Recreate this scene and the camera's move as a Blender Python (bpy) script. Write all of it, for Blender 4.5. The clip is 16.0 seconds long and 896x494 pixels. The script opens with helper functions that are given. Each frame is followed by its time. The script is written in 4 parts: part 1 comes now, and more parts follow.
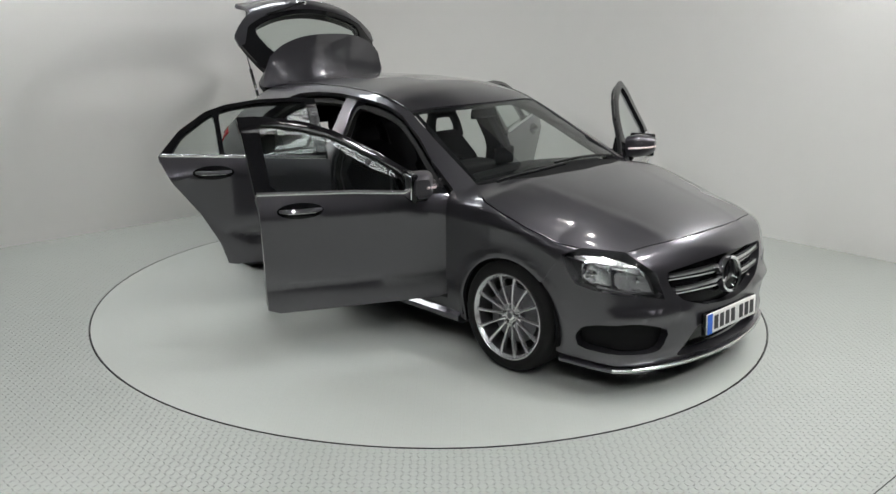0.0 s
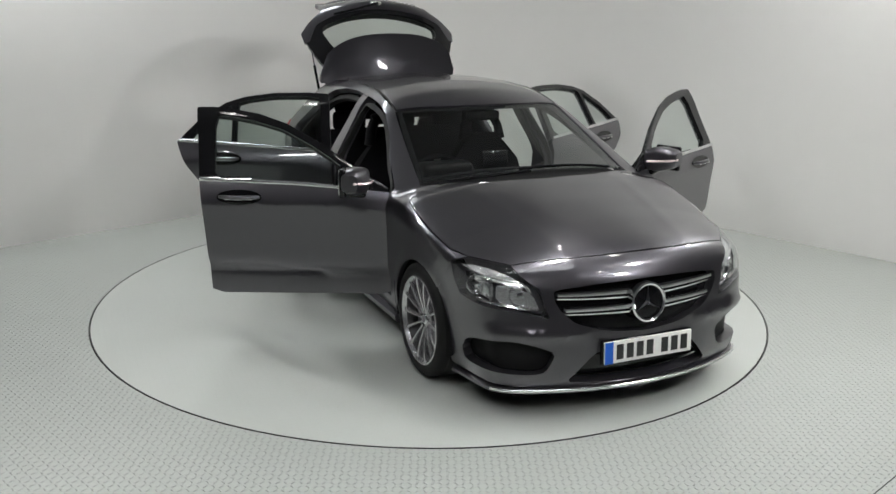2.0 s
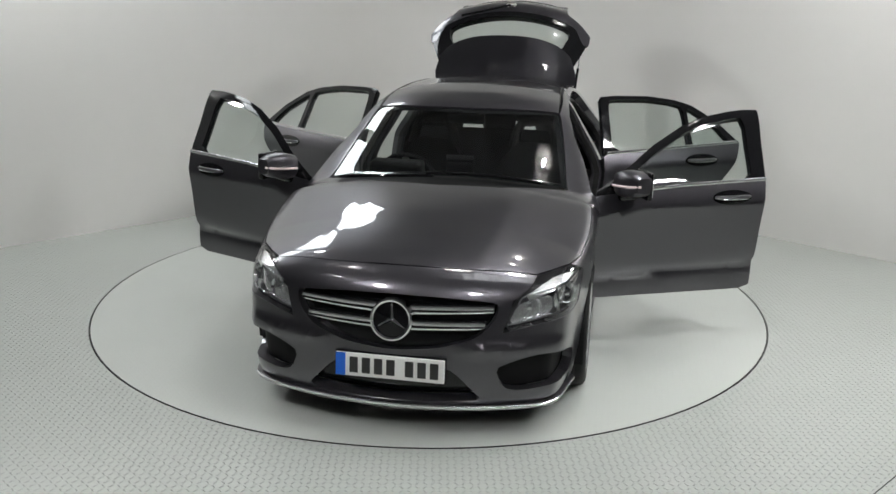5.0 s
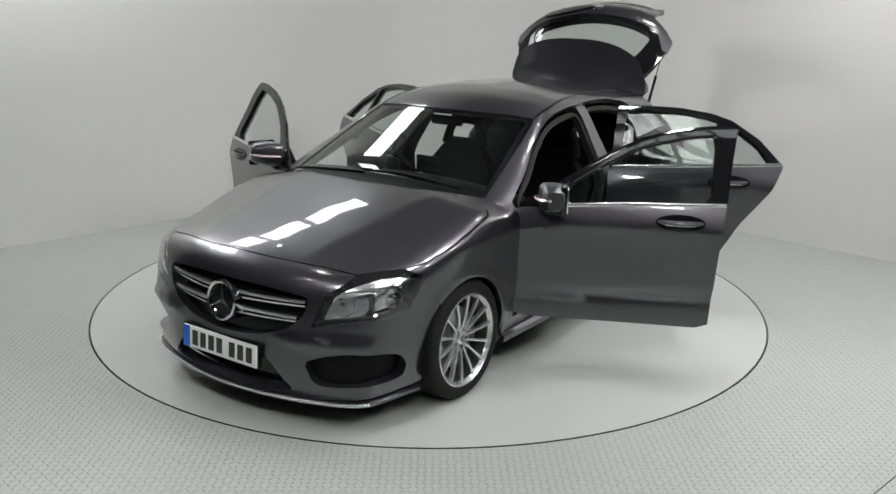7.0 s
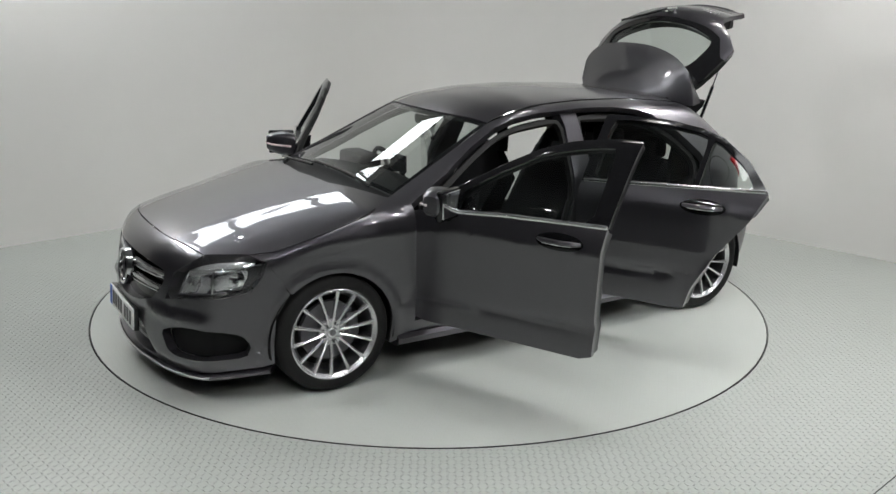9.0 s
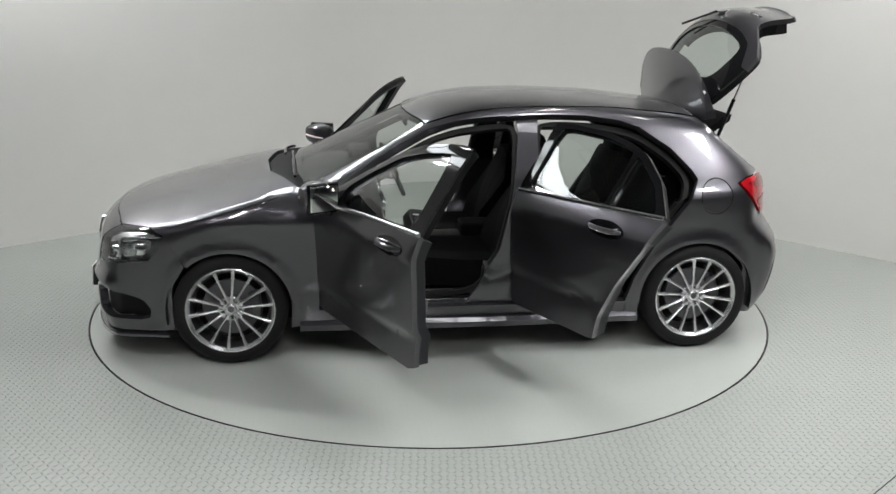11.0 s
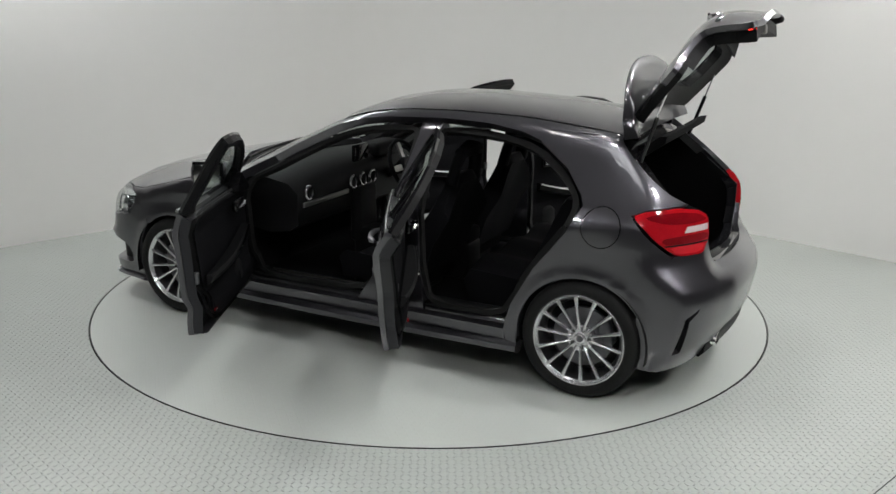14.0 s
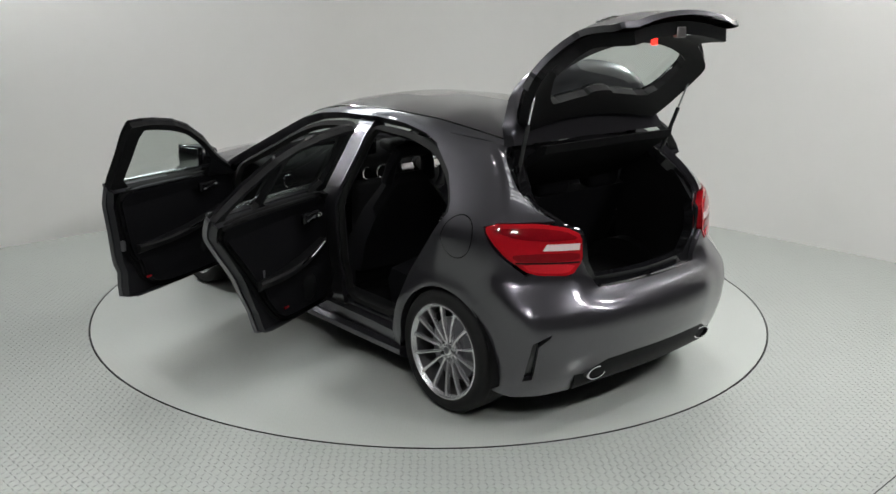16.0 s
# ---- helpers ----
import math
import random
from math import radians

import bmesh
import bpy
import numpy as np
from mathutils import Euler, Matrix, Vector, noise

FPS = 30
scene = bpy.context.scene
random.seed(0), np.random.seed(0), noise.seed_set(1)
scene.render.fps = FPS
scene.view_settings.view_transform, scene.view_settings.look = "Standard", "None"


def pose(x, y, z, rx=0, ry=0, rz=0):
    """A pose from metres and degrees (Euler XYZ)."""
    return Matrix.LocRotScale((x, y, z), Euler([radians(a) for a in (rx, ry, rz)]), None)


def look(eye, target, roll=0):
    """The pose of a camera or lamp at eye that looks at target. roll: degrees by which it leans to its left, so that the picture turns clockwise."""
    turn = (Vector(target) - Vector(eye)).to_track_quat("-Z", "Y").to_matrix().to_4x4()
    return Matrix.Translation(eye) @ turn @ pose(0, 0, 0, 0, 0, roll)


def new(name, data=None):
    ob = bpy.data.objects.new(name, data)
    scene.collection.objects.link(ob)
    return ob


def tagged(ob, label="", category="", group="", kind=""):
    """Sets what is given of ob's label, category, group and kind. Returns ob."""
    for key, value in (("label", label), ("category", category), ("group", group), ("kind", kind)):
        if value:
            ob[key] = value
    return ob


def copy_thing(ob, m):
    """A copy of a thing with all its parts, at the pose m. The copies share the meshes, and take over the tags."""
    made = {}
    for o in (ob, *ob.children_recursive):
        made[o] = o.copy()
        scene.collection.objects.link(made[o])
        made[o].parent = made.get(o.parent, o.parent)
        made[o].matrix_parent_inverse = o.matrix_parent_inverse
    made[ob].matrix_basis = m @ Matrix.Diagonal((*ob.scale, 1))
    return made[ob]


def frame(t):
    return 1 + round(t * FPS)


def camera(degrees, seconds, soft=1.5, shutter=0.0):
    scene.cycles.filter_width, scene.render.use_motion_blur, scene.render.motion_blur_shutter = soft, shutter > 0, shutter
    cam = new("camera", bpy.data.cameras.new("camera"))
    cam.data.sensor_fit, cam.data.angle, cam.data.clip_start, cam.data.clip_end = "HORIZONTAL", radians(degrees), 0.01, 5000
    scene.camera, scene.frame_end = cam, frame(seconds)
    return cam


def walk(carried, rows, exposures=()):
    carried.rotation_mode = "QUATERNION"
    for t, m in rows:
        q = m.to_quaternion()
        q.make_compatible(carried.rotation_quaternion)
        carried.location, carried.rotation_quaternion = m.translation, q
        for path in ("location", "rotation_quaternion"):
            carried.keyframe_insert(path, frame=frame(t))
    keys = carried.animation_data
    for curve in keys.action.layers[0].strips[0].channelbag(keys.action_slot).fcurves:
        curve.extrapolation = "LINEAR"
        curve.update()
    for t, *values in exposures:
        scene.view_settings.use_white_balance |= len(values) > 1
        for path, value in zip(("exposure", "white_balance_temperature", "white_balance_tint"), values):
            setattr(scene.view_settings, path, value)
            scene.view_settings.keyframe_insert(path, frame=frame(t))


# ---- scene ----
# camera: stands still
EYE = Vector((0.0, -6.036, 2.039))
YAW, PITCH = radians(-1.079), radians(-15.691)
AIM = EYE + Vector((-math.sin(YAW) * math.cos(PITCH), math.cos(YAW) * math.cos(PITCH), math.sin(PITCH)))
cam = camera(52.615, 16.0)
STAND = look(EYE, AIM, 0.856)
walk(cam, [(0, STAND), (16, STAND)], exposures=[(0, -0.09), (16, -0.09)])

# ---- world and lights ----
world = bpy.data.worlds.new("world")
scene.world = world
world.use_nodes = True
world.node_tree.nodes["Background"].inputs[0].default_value = (0.55, 0.6, 0.65, 1)
world.node_tree.nodes["Background"].inputs[1].default_value = 0.15


# ---- materials ----
def material(name):
    m = bpy.data.materials.new(name)
    m.use_nodes = True
    t = m.node_tree
    return m, t, t.nodes["Principled BSDF"]


def node(t, kind, **values):
    n = t.nodes.new(kind)
    for key, v in values.items():
        n.inputs[key.replace("_", " ")].default_value = v
    return n


def plain(name, colour, rough=0.5, metal=0.0, coat=0.0, grain=0.0, scale=60.0, vary=0.12, bump=0.0, spec=0.5):
    m, t, p = material(name)
    p.inputs["Roughness"].default_value, p.inputs["Metallic"].default_value = rough, metal
    p.inputs["Coat Weight"].default_value, p.inputs["Coat Roughness"].default_value = coat, 0.03
    p.inputs["Specular IOR Level"].default_value = spec
    where = t.nodes.new("ShaderNodeTexCoord")
    fine, wide = node(t, "ShaderNodeTexNoise", Scale=scale, Detail=4.0), node(t, "ShaderNodeTexNoise", Scale=scale / 14, Detail=2.0)
    both = t.nodes.new("ShaderNodeMath")
    both.operation = "ADD"
    ramp = t.nodes.new("ShaderNodeMix")
    ramp.data_type = "RGBA"
    lo, hi = [c * (1 - vary) for c in colour], [min(1, c * (1 + vary)) for c in colour]
    ramp.inputs[6].default_value, ramp.inputs[7].default_value = (*lo, 1), (*hi, 1)
    half = t.nodes.new("ShaderNodeMath")
    half.operation, half.inputs[1].default_value = "MULTIPLY", 0.5
    for n in (fine, wide):
        t.links.new(where.outputs["Object"], n.inputs["Vector"])
    t.links.new(fine.outputs[0], both.inputs[0])
    t.links.new(wide.outputs[0], both.inputs[1])
    t.links.new(both.outputs[0], half.inputs[0])
    t.links.new(half.outputs[0], ramp.inputs[0])
    t.links.new(ramp.outputs[2], p.inputs["Base Color"])
    if bump:
        b = node(t, "ShaderNodeBump", Strength=bump, Distance=0.002)
        t.links.new(fine.outputs[0], b.inputs["Height"])
        t.links.new(b.outputs[0], p.inputs["Normal"])
    return m


def glass(name, tint, gloss=0.01, least=0.045):
    """A pane: clear, with a shine that grows towards the edge of sight."""
    m, t, p = material(name)
    t.nodes.remove(p)
    clear, shine, mix, facing = (t.nodes.new("ShaderNodeBsdfTransparent"), t.nodes.new("ShaderNodeBsdfGlossy"),
                                 t.nodes.new("ShaderNodeMixShader"), node(t, "ShaderNodeLayerWeight", Blend=0.5))
    power, scale = t.nodes.new("ShaderNodeMath"), t.nodes.new("ShaderNodeMath")
    power.operation, power.inputs[1].default_value = "POWER", 4.0
    scale.operation, scale.inputs[1].default_value, scale.inputs[2].default_value = "MULTIPLY_ADD", 0.95 - least, least
    clear.inputs[0].default_value = (*tint, 1)
    shine.inputs["Roughness"].default_value = gloss
    t.links.new(facing.outputs["Facing"], power.inputs[0])
    t.links.new(power.outputs[0], scale.inputs[0])
    t.links.new(scale.outputs[0], mix.inputs[0])
    t.links.new(clear.outputs[0], mix.inputs[1])
    t.links.new(shine.outputs[0], mix.inputs[2])
    t.links.new(mix.outputs[0], t.nodes["Material Output"].inputs[0])
    return m


def glow(name, colour, strength):
    m, t, p = material(name)
    p.inputs["Base Color"].default_value = (*colour, 1)
    p.inputs["Emission Color"].default_value = (*colour, 1)
    p.inputs["Emission Strength"].default_value = strength
    return m


def tread_plate(name, colour, relief=1.0, spec=0.5):
    """Painted steel tread plate: short raised bars, turned left and right by turns."""
    m, t, p = material(name)
    p.inputs["Specular IOR Level"].default_value = spec
    where = t.nodes.new("ShaderNodeTexCoord")

    def math_node(op, a, b=None):
        n = t.nodes.new("ShaderNodeMath")
        n.operation = op
        for i, v in enumerate((a, b)):
            if v is None:
                continue
            if isinstance(v, (int, float)):
                n.inputs[i].default_value = v
            else:
                t.links.new(v, n.inputs[i])
        return n.outputs[0]

    split = t.nodes.new("ShaderNodeSeparateXYZ")
    t.links.new(where.outputs["Object"], split.inputs[0])
    u, v = math_node("MULTIPLY", split.outputs[0], 30.0), math_node("MULTIPLY", split.outputs[1], 30.0)
    fu, fv = math_node("FLOOR", u), math_node("FLOOR", v)
    cu, cv = math_node("SUBTRACT", math_node("SUBTRACT", u, fu), 0.5), math_node("SUBTRACT", math_node("SUBTRACT", v, fv), 0.5)
    odd = math_node("MODULO", math_node("ABSOLUTE", math_node("ADD", fu, fv)), 2.0)
    turn = math_node("SUBTRACT", math_node("MULTIPLY", odd, 2.0), 1.0)
    cv2 = math_node("MULTIPLY", cv, turn)
    along = math_node("MULTIPLY", math_node("ADD", cu, cv2), 0.9)
    across = math_node("MULTIPLY", math_node("SUBTRACT", cu, cv2), 3.6)
    r = math_node("ADD", math_node("MULTIPLY", along, along), math_node("MULTIPLY", across, across))
    lug = math_node("MAXIMUM", math_node("SUBTRACT", 0.28, r), 0.0)
    grime, fine = node(t, "ShaderNodeTexNoise", Scale=1.3, Detail=6.0), node(t, "ShaderNodeTexNoise", Scale=45.0, Detail=3.0)
    for n in (grime, fine):
        t.links.new(where.outputs["Object"], n.inputs["Vector"])
    mix = t.nodes.new("ShaderNodeMix")
    mix.data_type = "RGBA"
    mix.inputs[6].default_value, mix.inputs[7].default_value = (*[c * 0.95 for c in colour], 1), (*[c * 1.04 for c in colour], 1)
    t.links.new(math_node("ADD", math_node("MULTIPLY", grime.outputs[0], 0.9), math_node("MULTIPLY", fine.outputs[0], 0.1)), mix.inputs[0])
    t.links.new(mix.outputs[2], p.inputs["Base Color"])
    t.links.new(math_node("ADD", math_node("MULTIPLY", grime.outputs[0], 0.05), 0.16), p.inputs["Roughness"])
    b = node(t, "ShaderNodeBump", Strength=relief, Distance=0.018)
    t.links.new(math_node("ADD", lug, math_node("MULTIPLY", fine.outputs[0], 0.004)), b.inputs["Height"])
    t.links.new(b.outputs[0], p.inputs["Normal"])
    return m


def car_paint(name, colour):
    m, t, p = material(name)
    where, flake = t.nodes.new("ShaderNodeTexCoord"), node(t, "ShaderNodeTexVoronoi", Scale=900.0)
    t.links.new(where.outputs["Object"], flake.inputs["Vector"])
    mix = t.nodes.new("ShaderNodeMix")
    mix.data_type = "RGBA"
    mix.inputs[6].default_value, mix.inputs[7].default_value = (*[c * 0.8 for c in colour], 1), (*[c * 1.2 for c in colour], 1)
    t.links.new(flake.outputs["Color"], mix.inputs[0])
    t.links.new(mix.outputs[2], p.inputs["Base Color"])
    p.inputs["Metallic"].default_value, p.inputs["Roughness"].default_value = 0.8, 0.30
    p.inputs["Coat Weight"].default_value, p.inputs["Coat Roughness"].default_value, p.inputs["Coat IOR"].default_value = 1.0, 0.012, 1.6
    return m


PAINT = car_paint("grey metallic paint", (0.080, 0.077, 0.087))
FLOOR = tread_plate("painted tread plate", (0.435, 0.458, 0.43), 1.5, spec=0.34)
DISC = tread_plate("worn painted tread plate", (0.505, 0.53, 0.50), 0.15)
WALL = plain("white wall paint", (0.80, 0.79, 0.765), 0.7, scale=5, vary=0.03, bump=0.03)
SHED = plain("grey shed cladding", (0.16, 0.16, 0.165), 0.8, scale=4, vary=0.2)
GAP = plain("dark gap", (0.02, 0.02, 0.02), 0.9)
BLACK = plain("black trim", (0.008, 0.008, 0.009), 0.05, spec=0.4)
PLASTIC = plain("black plastic", (0.008, 0.008, 0.0085), 0.5, scale=300, bump=0.15, spec=0.13)
CLOTH = plain("black upholstery", (0.005, 0.005, 0.006), 0.75, scale=400, bump=0.3, spec=0.08)
CARPET = plain("black carpet", (0.006, 0.006, 0.0065), 0.95, scale=300, bump=0.5, spec=0.1)
RUBBER = plain("tyre rubber", (0.010, 0.010, 0.010), 0.7, scale=200, bump=0.2, spec=0.25)
ALLOY = plain("silver alloy", (0.66, 0.66, 0.67), 0.27, metal=0.75, scale=90, vary=0.06)
DARKALLOY = plain("grey alloy", (0.16, 0.16, 0.17), 0.4, metal=0.8)
BARREL = plain("dark grey wheel barrel", (0.045, 0.045, 0.048), 0.45, metal=0.6)
STEEL = plain("brake steel", (0.3, 0.29, 0.28), 0.4, metal=1.0)
CHROME = plain("chrome", (0.85, 0.85, 0.86), 0.08, metal=1.0, vary=0.02)
# the car's grey darkened: the shade on the shut faces is in the colour
SHUT_SHADE = plain("grey shut face paint darkened for shade", (0.034, 0.034, 0.038), 0.38, metal=0.4, spec=0.25)
SATIN = plain("satin metal trim", (0.8, 0.8, 0.81), 0.25, metal=1.0, vary=0.03)
MIRROR = plain("mirror glass", (0.9, 0.9, 0.9), 0.01, metal=1.0, vary=0.0)
REFLECT = plain("lamp reflector", (0.88, 0.89, 0.9), 0.22, metal=0.8)
RED = plain("red lamp lens", (0.40, 0.008, 0.014), 0.12, coat=0.4, scale=120, vary=0.3, spec=0.25)
DEEPRED = plain("deep red lamp lens", (0.2, 0.004, 0.008), 0.1, coat=0.4, scale=150, vary=0.35, spec=0.25)
BRIGHTRED = plain("bright red lamp lens", (0.62, 0.02, 0.03), 0.12, coat=0.4, scale=150, vary=0.25, spec=0.25)
PALE = plain("clear lamp lens", (0.75, 0.62, 0.62), 0.15, coat=1.0)
WHITE = plain("number plate white", (0.78, 0.78, 0.76), 0.35)
BLUE = plain("number plate blue", (0.01, 0.12, 0.6), 0.35)
INK = plain("number plate black", (0.02, 0.02, 0.02), 0.4)
GLASS = glass("window glass", (0.74, 0.80, 0.77), least=0.08)
CLEAR = glass("lamp cover glass", (0.93, 0.94, 0.94))
TUBE = glow("light panel", (0.92, 0.97, 1.0), 10.0)
BEAM = glow("spotlight glow", (0.985, 0.985, 0.98), 420.0)
FLOOD = glow("unseen flood lamp glow", (0.985, 0.985, 0.98), 160.0)
BULB = glow("bulb glow", (0.98, 0.98, 0.97), 90.0)
SKYPANE = glow("roof light pane", (0.97, 0.99, 1.0), 7.0)
HOUSING = plain("lamp housing", (0.10, 0.10, 0.105), 0.25, metal=0.3)
REDGLOW = glow("red door lamp", (1.0, 0.03, 0.02), 3.0)
AMBER = plain("orange stitch", (0.3, 0.02, 0.01), 0.5)


# ---- mesh helpers ----
AXIS = (0.0982, -0.2640)  # the turntable's axis in the car's own plan


class Shape:
    """Gathers points and faces of one mesh."""

    def __init__(self):
        self.v, self.f = [], []

    def add(self, verts, faces, m=None):
        k = len(self.v)
        self.v += [tuple(m @ Vector(p)) if m else tuple(p) for p in verts]
        self.f += [tuple(i + k for i in f) for f in faces]
        return self

    def box(self, lo, hi, bevel=0.0, m=None):
        bm = bmesh.new()
        bmesh.ops.create_cube(bm, size=1.0)
        for p in bm.verts:
            p.co = [a + (c + 0.5) * (b - a) for a, b, c in zip(lo, hi, p.co)]
        if bevel:
            bmesh.ops.bevel(bm, geom=bm.edges[:], offset=bevel, segments=3, affect="EDGES", profile=0.5)
        bm.verts.index_update()
        self.add([p.co[:] for p in bm.verts], [[p.index for p in f.verts] for f in bm.faces], m)
        bm.free()
        return self

    def lathe(self, profile, n=32, m=None):
        """A profile of (radius, height) turned about z."""
        verts = [(r * math.cos(2 * math.pi * i / n), r * math.sin(2 * math.pi * i / n), z) for r, z in profile for i in range(n)]
        faces = [(j * n + i, j * n + (i + 1) % n, (j + 1) * n + (i + 1) % n, (j + 1) * n + i) for j in range(len(profile) - 1) for i in range(n)]
        return self.add(verts, faces, m)

    def tube(self, path, radius, n=8, flat=1.0, m=None):
        path = [Vector(p) for p in path]
        verts, faces = [], []
        for i, p in enumerate(path):
            d = (path[min(i + 1, len(path) - 1)] - path[max(i - 1, 0)]).normalized()
            side = d.cross(Vector((0, 0, 1)))
            side = side.normalized() if side.length > 1e-4 else Vector((1, 0, 0))
            up = side.cross(d)
            r = radius[i] if isinstance(radius, (list, tuple)) else radius
            verts += [p + side * r * math.cos(2 * math.pi * k / n) + up * r * flat * math.sin(2 * math.pi * k / n) for k in range(n)]
        for i in range(len(path) - 1):
            faces += [(i * n + k, i * n + (k + 1) % n, (i + 1) * n + (k + 1) % n, (i + 1) * n + k) for k in range(n)]
        faces += [tuple(range(n))[::-1], tuple(range((len(path) - 1) * n, len(path) * n))]
        return self.add(verts, faces, m)

    def rings(self, loops, close=True):
        """A skin through loops of equally many points, with both ends shut."""
        n = len(loops[0])
        verts = [p for l in loops for p in l]
        faces = [(j * n + i, j * n + (i + 1) % n, (j + 1) * n + (i + 1) % n, (j + 1) * n + i) for j in range(len(loops) - 1) for i in range(n)]
        if close:
            faces += [tuple(range(n))[::-1], tuple(range((len(loops) - 1) * n, len(loops) * n))]
        return self.add(verts, faces)


def emit(name, shape, mat, parent=None, label="", side=1, xf=None, normals=None, offset=True, sharp=40):
    """One mesh object of a Shape. side=-1 mirrors it to the car's other flank."""
    verts = [Vector(p) for p in shape.v]
    faces = shape.f
    if xf:
        verts = [xf @ p for p in verts]
    if side < 0:
        verts, faces = [Vector((p.x, -p.y, p.z)) for p in verts], [f[::-1] for f in faces]
    if offset:
        verts = [p - Vector((AXIS[0], AXIS[1], 0)) for p in verts]
    me = bpy.data.meshes.new(name)
    me.from_pydata(verts, [], faces)
    me.polygons.foreach_set("use_smooth", [True] * len(me.polygons))
    if normals is None:
        bm = bmesh.new()
        bm.from_mesh(me)
        bmesh.ops.recalc_face_normals(bm, faces=bm.faces[:])
        bm.to_mesh(me)
        bm.free()
        me.set_sharp_from_angle(angle=radians(sharp))
    else:
        ns = [Vector(n) for n in normals]
        if xf:
            r = xf.to_3x3()
            ns = [r @ n for n in ns]
        if side < 0:
            ns = [Vector((n.x, -n.y, n.z)) for n in ns]
        me.normals_split_custom_set_from_vertices([n.normalized() for n in ns])
    me.materials.append(mat)
    ob = new(name, me)
    ob.parent = parent
    if label:
        tagged(ob, label)
    return ob


def rounded(pts, times=2, cut=0.2):
    """An outline with its corners cut to short curves."""
    for _ in range(times):
        out = []
        for a, b in zip(pts, pts[1:] + pts[:1]):
            out += [tuple(p + (q - p) * cut for p, q in zip(a, b)), tuple(p + (q - p) * (1 - cut) for p, q in zip(a, b))]
        pts = out
    return pts


def both_sides(pts):
    """A half outline, from the middle line round to the middle line again, and its mirror."""
    return pts + [(-a, b) for a, b in reversed(pts) if abs(a) > 1e-6]


# ways to lay a flat outline on the body: from the side, from above, from ahead, round the nose, round the tail, round the car's length
def rays(kind, a, b):
    one, nil = np.ones_like(a), np.zeros_like(a)
    if kind == "side":
        return np.stack([a, 1.6 * one, b], 1), np.stack([nil, -one, nil], 1)
    if kind == "top":
        return np.stack([a, b, 2.2 * one], 1), np.stack([nil, nil, -one], 1)
    if kind == "rear":
        return np.stack([-3.2 * one, a, b], 1), np.stack([one, nil, nil], 1)
    if kind in ("nose", "tail"):
        s = 1 if kind == "nose" else -1
        c, d = np.cos(a), np.sin(a)
        return np.stack([s * (1 + 2.2 * c), 2.2 * d, b], 1), np.stack([-s * c, -d, nil], 1)
    c, d = np.cos(b), np.sin(b)  # "long"
    return np.stack([a, 2 * c, 0.9 + 2 * d], 1), np.stack([nil, -c, -d], 1)


def lay(kind, pts):
    """The places on the body of points of a flat outline."""
    a, b = np.array([p[0] for p in pts], float), np.array([p[1] for p in pts], float)
    o, w = rays(kind, a, b)
    return meet(o, w, 3.2)[0]


def turn(deg_pts):
    return [(radians(a), b) for a, b in deg_pts]


def long_of(kind, pts):
    return [(p[0], math.atan2(p[2] - 0.9, p[1])) for p in lay(kind, pts)]


def flat_cells(outline, holes, step):
    bm = bmesh.new()
    edges = []
    for loop in [outline] + holes:
        vs = [bm.verts.new((a, b, 0)) for a, b in loop]
        edges += [bm.edges.new((p, q)) for p, q in zip(vs, vs[1:] + vs[:1])]
    bmesh.ops.triangle_fill(bm, use_beauty=True, use_dissolve=False, edges=edges)
    for axis in (0, 1):
        lo, hi = min(p[axis] for p in outline), max(p[axis] for p in outline)
        k = math.floor(lo / step) + 1
        no = (1, 0, 0) if axis == 0 else (0, 1, 0)
        while k * step < hi - 1e-4:
            co = (k * step + 1e-5, 0, 0) if axis == 0 else (0, k * step + 1e-5, 0)
            bmesh.ops.bisect_plane(bm, geom=bm.verts[:] + bm.edges[:] + bm.faces[:], dist=1e-6, plane_co=co, plane_no=no)
            k += 1
    bmesh.ops.dissolve_degenerate(bm, dist=1e-5, edges=bm.edges[:])
    bm.verts.index_update()
    ab = np.array([p.co[:2] for p in bm.verts])
    faces = [[p.index for p in f.verts] for f in bm.faces]
    rim = []
    for e in bm.edges:
        if len(e.link_faces) == 1:
            l = e.link_loops[0]
            rim.append((l.vert.index, l.link_loop_next.vert.index))
    bm.free()
    return ab, faces, rim


def skin(name, outline, kind, mat, parent, holes=(), step=0.04, off=0.0, thick=0.02, back=False, label="", side=1, xf=None, mid=False):
    """A panel of the body inside an outline: its outer face, its turned-in rim and, with back, its inner face."""
    ab, faces, rim = flat_cells(outline, list(holes), step)
    o, w = rays(kind, ab[:, 0], ab[:, 1])
    p, _ = meet(o, w, 3.2)
    n = slope(p)
    outer = p + n * off
    inner = p + n * (off - thick)
    # faces look outwards
    s = 0
    for f in faces[:40]:
        q = outer[f]
        s += np.dot(np.cross(q[1] - q[0], q[2] - q[0]), n[f[0]])
    if s < 0:
        faces = [f[::-1] for f in faces]
        rim = [(j, i) for i, j in rim]
    shape = Shape()
    shape.add(outer.tolist(), faces)
    ns = n.tolist()
    if thick:
        for i, j in rim:
            out = np.cross(outer[j] - outer[i], n[i])
            length = np.linalg.norm(out)
            out = (out / length if length > 1e-9 else n[i]).tolist()
            shape.add([outer[i].tolist(), inner[i].tolist(), inner[j].tolist(), outer[j].tolist()], [(0, 1, 2, 3) if thick > 0 else (3, 2, 1, 0)])
            ns += [out] * 4
    if back:
        shape.add(inner.tolist(), [f[::-1] for f in faces])
        ns += (-n).tolist()
    return emit(name, shape, mat, parent, label, side, xf, normals=ns)


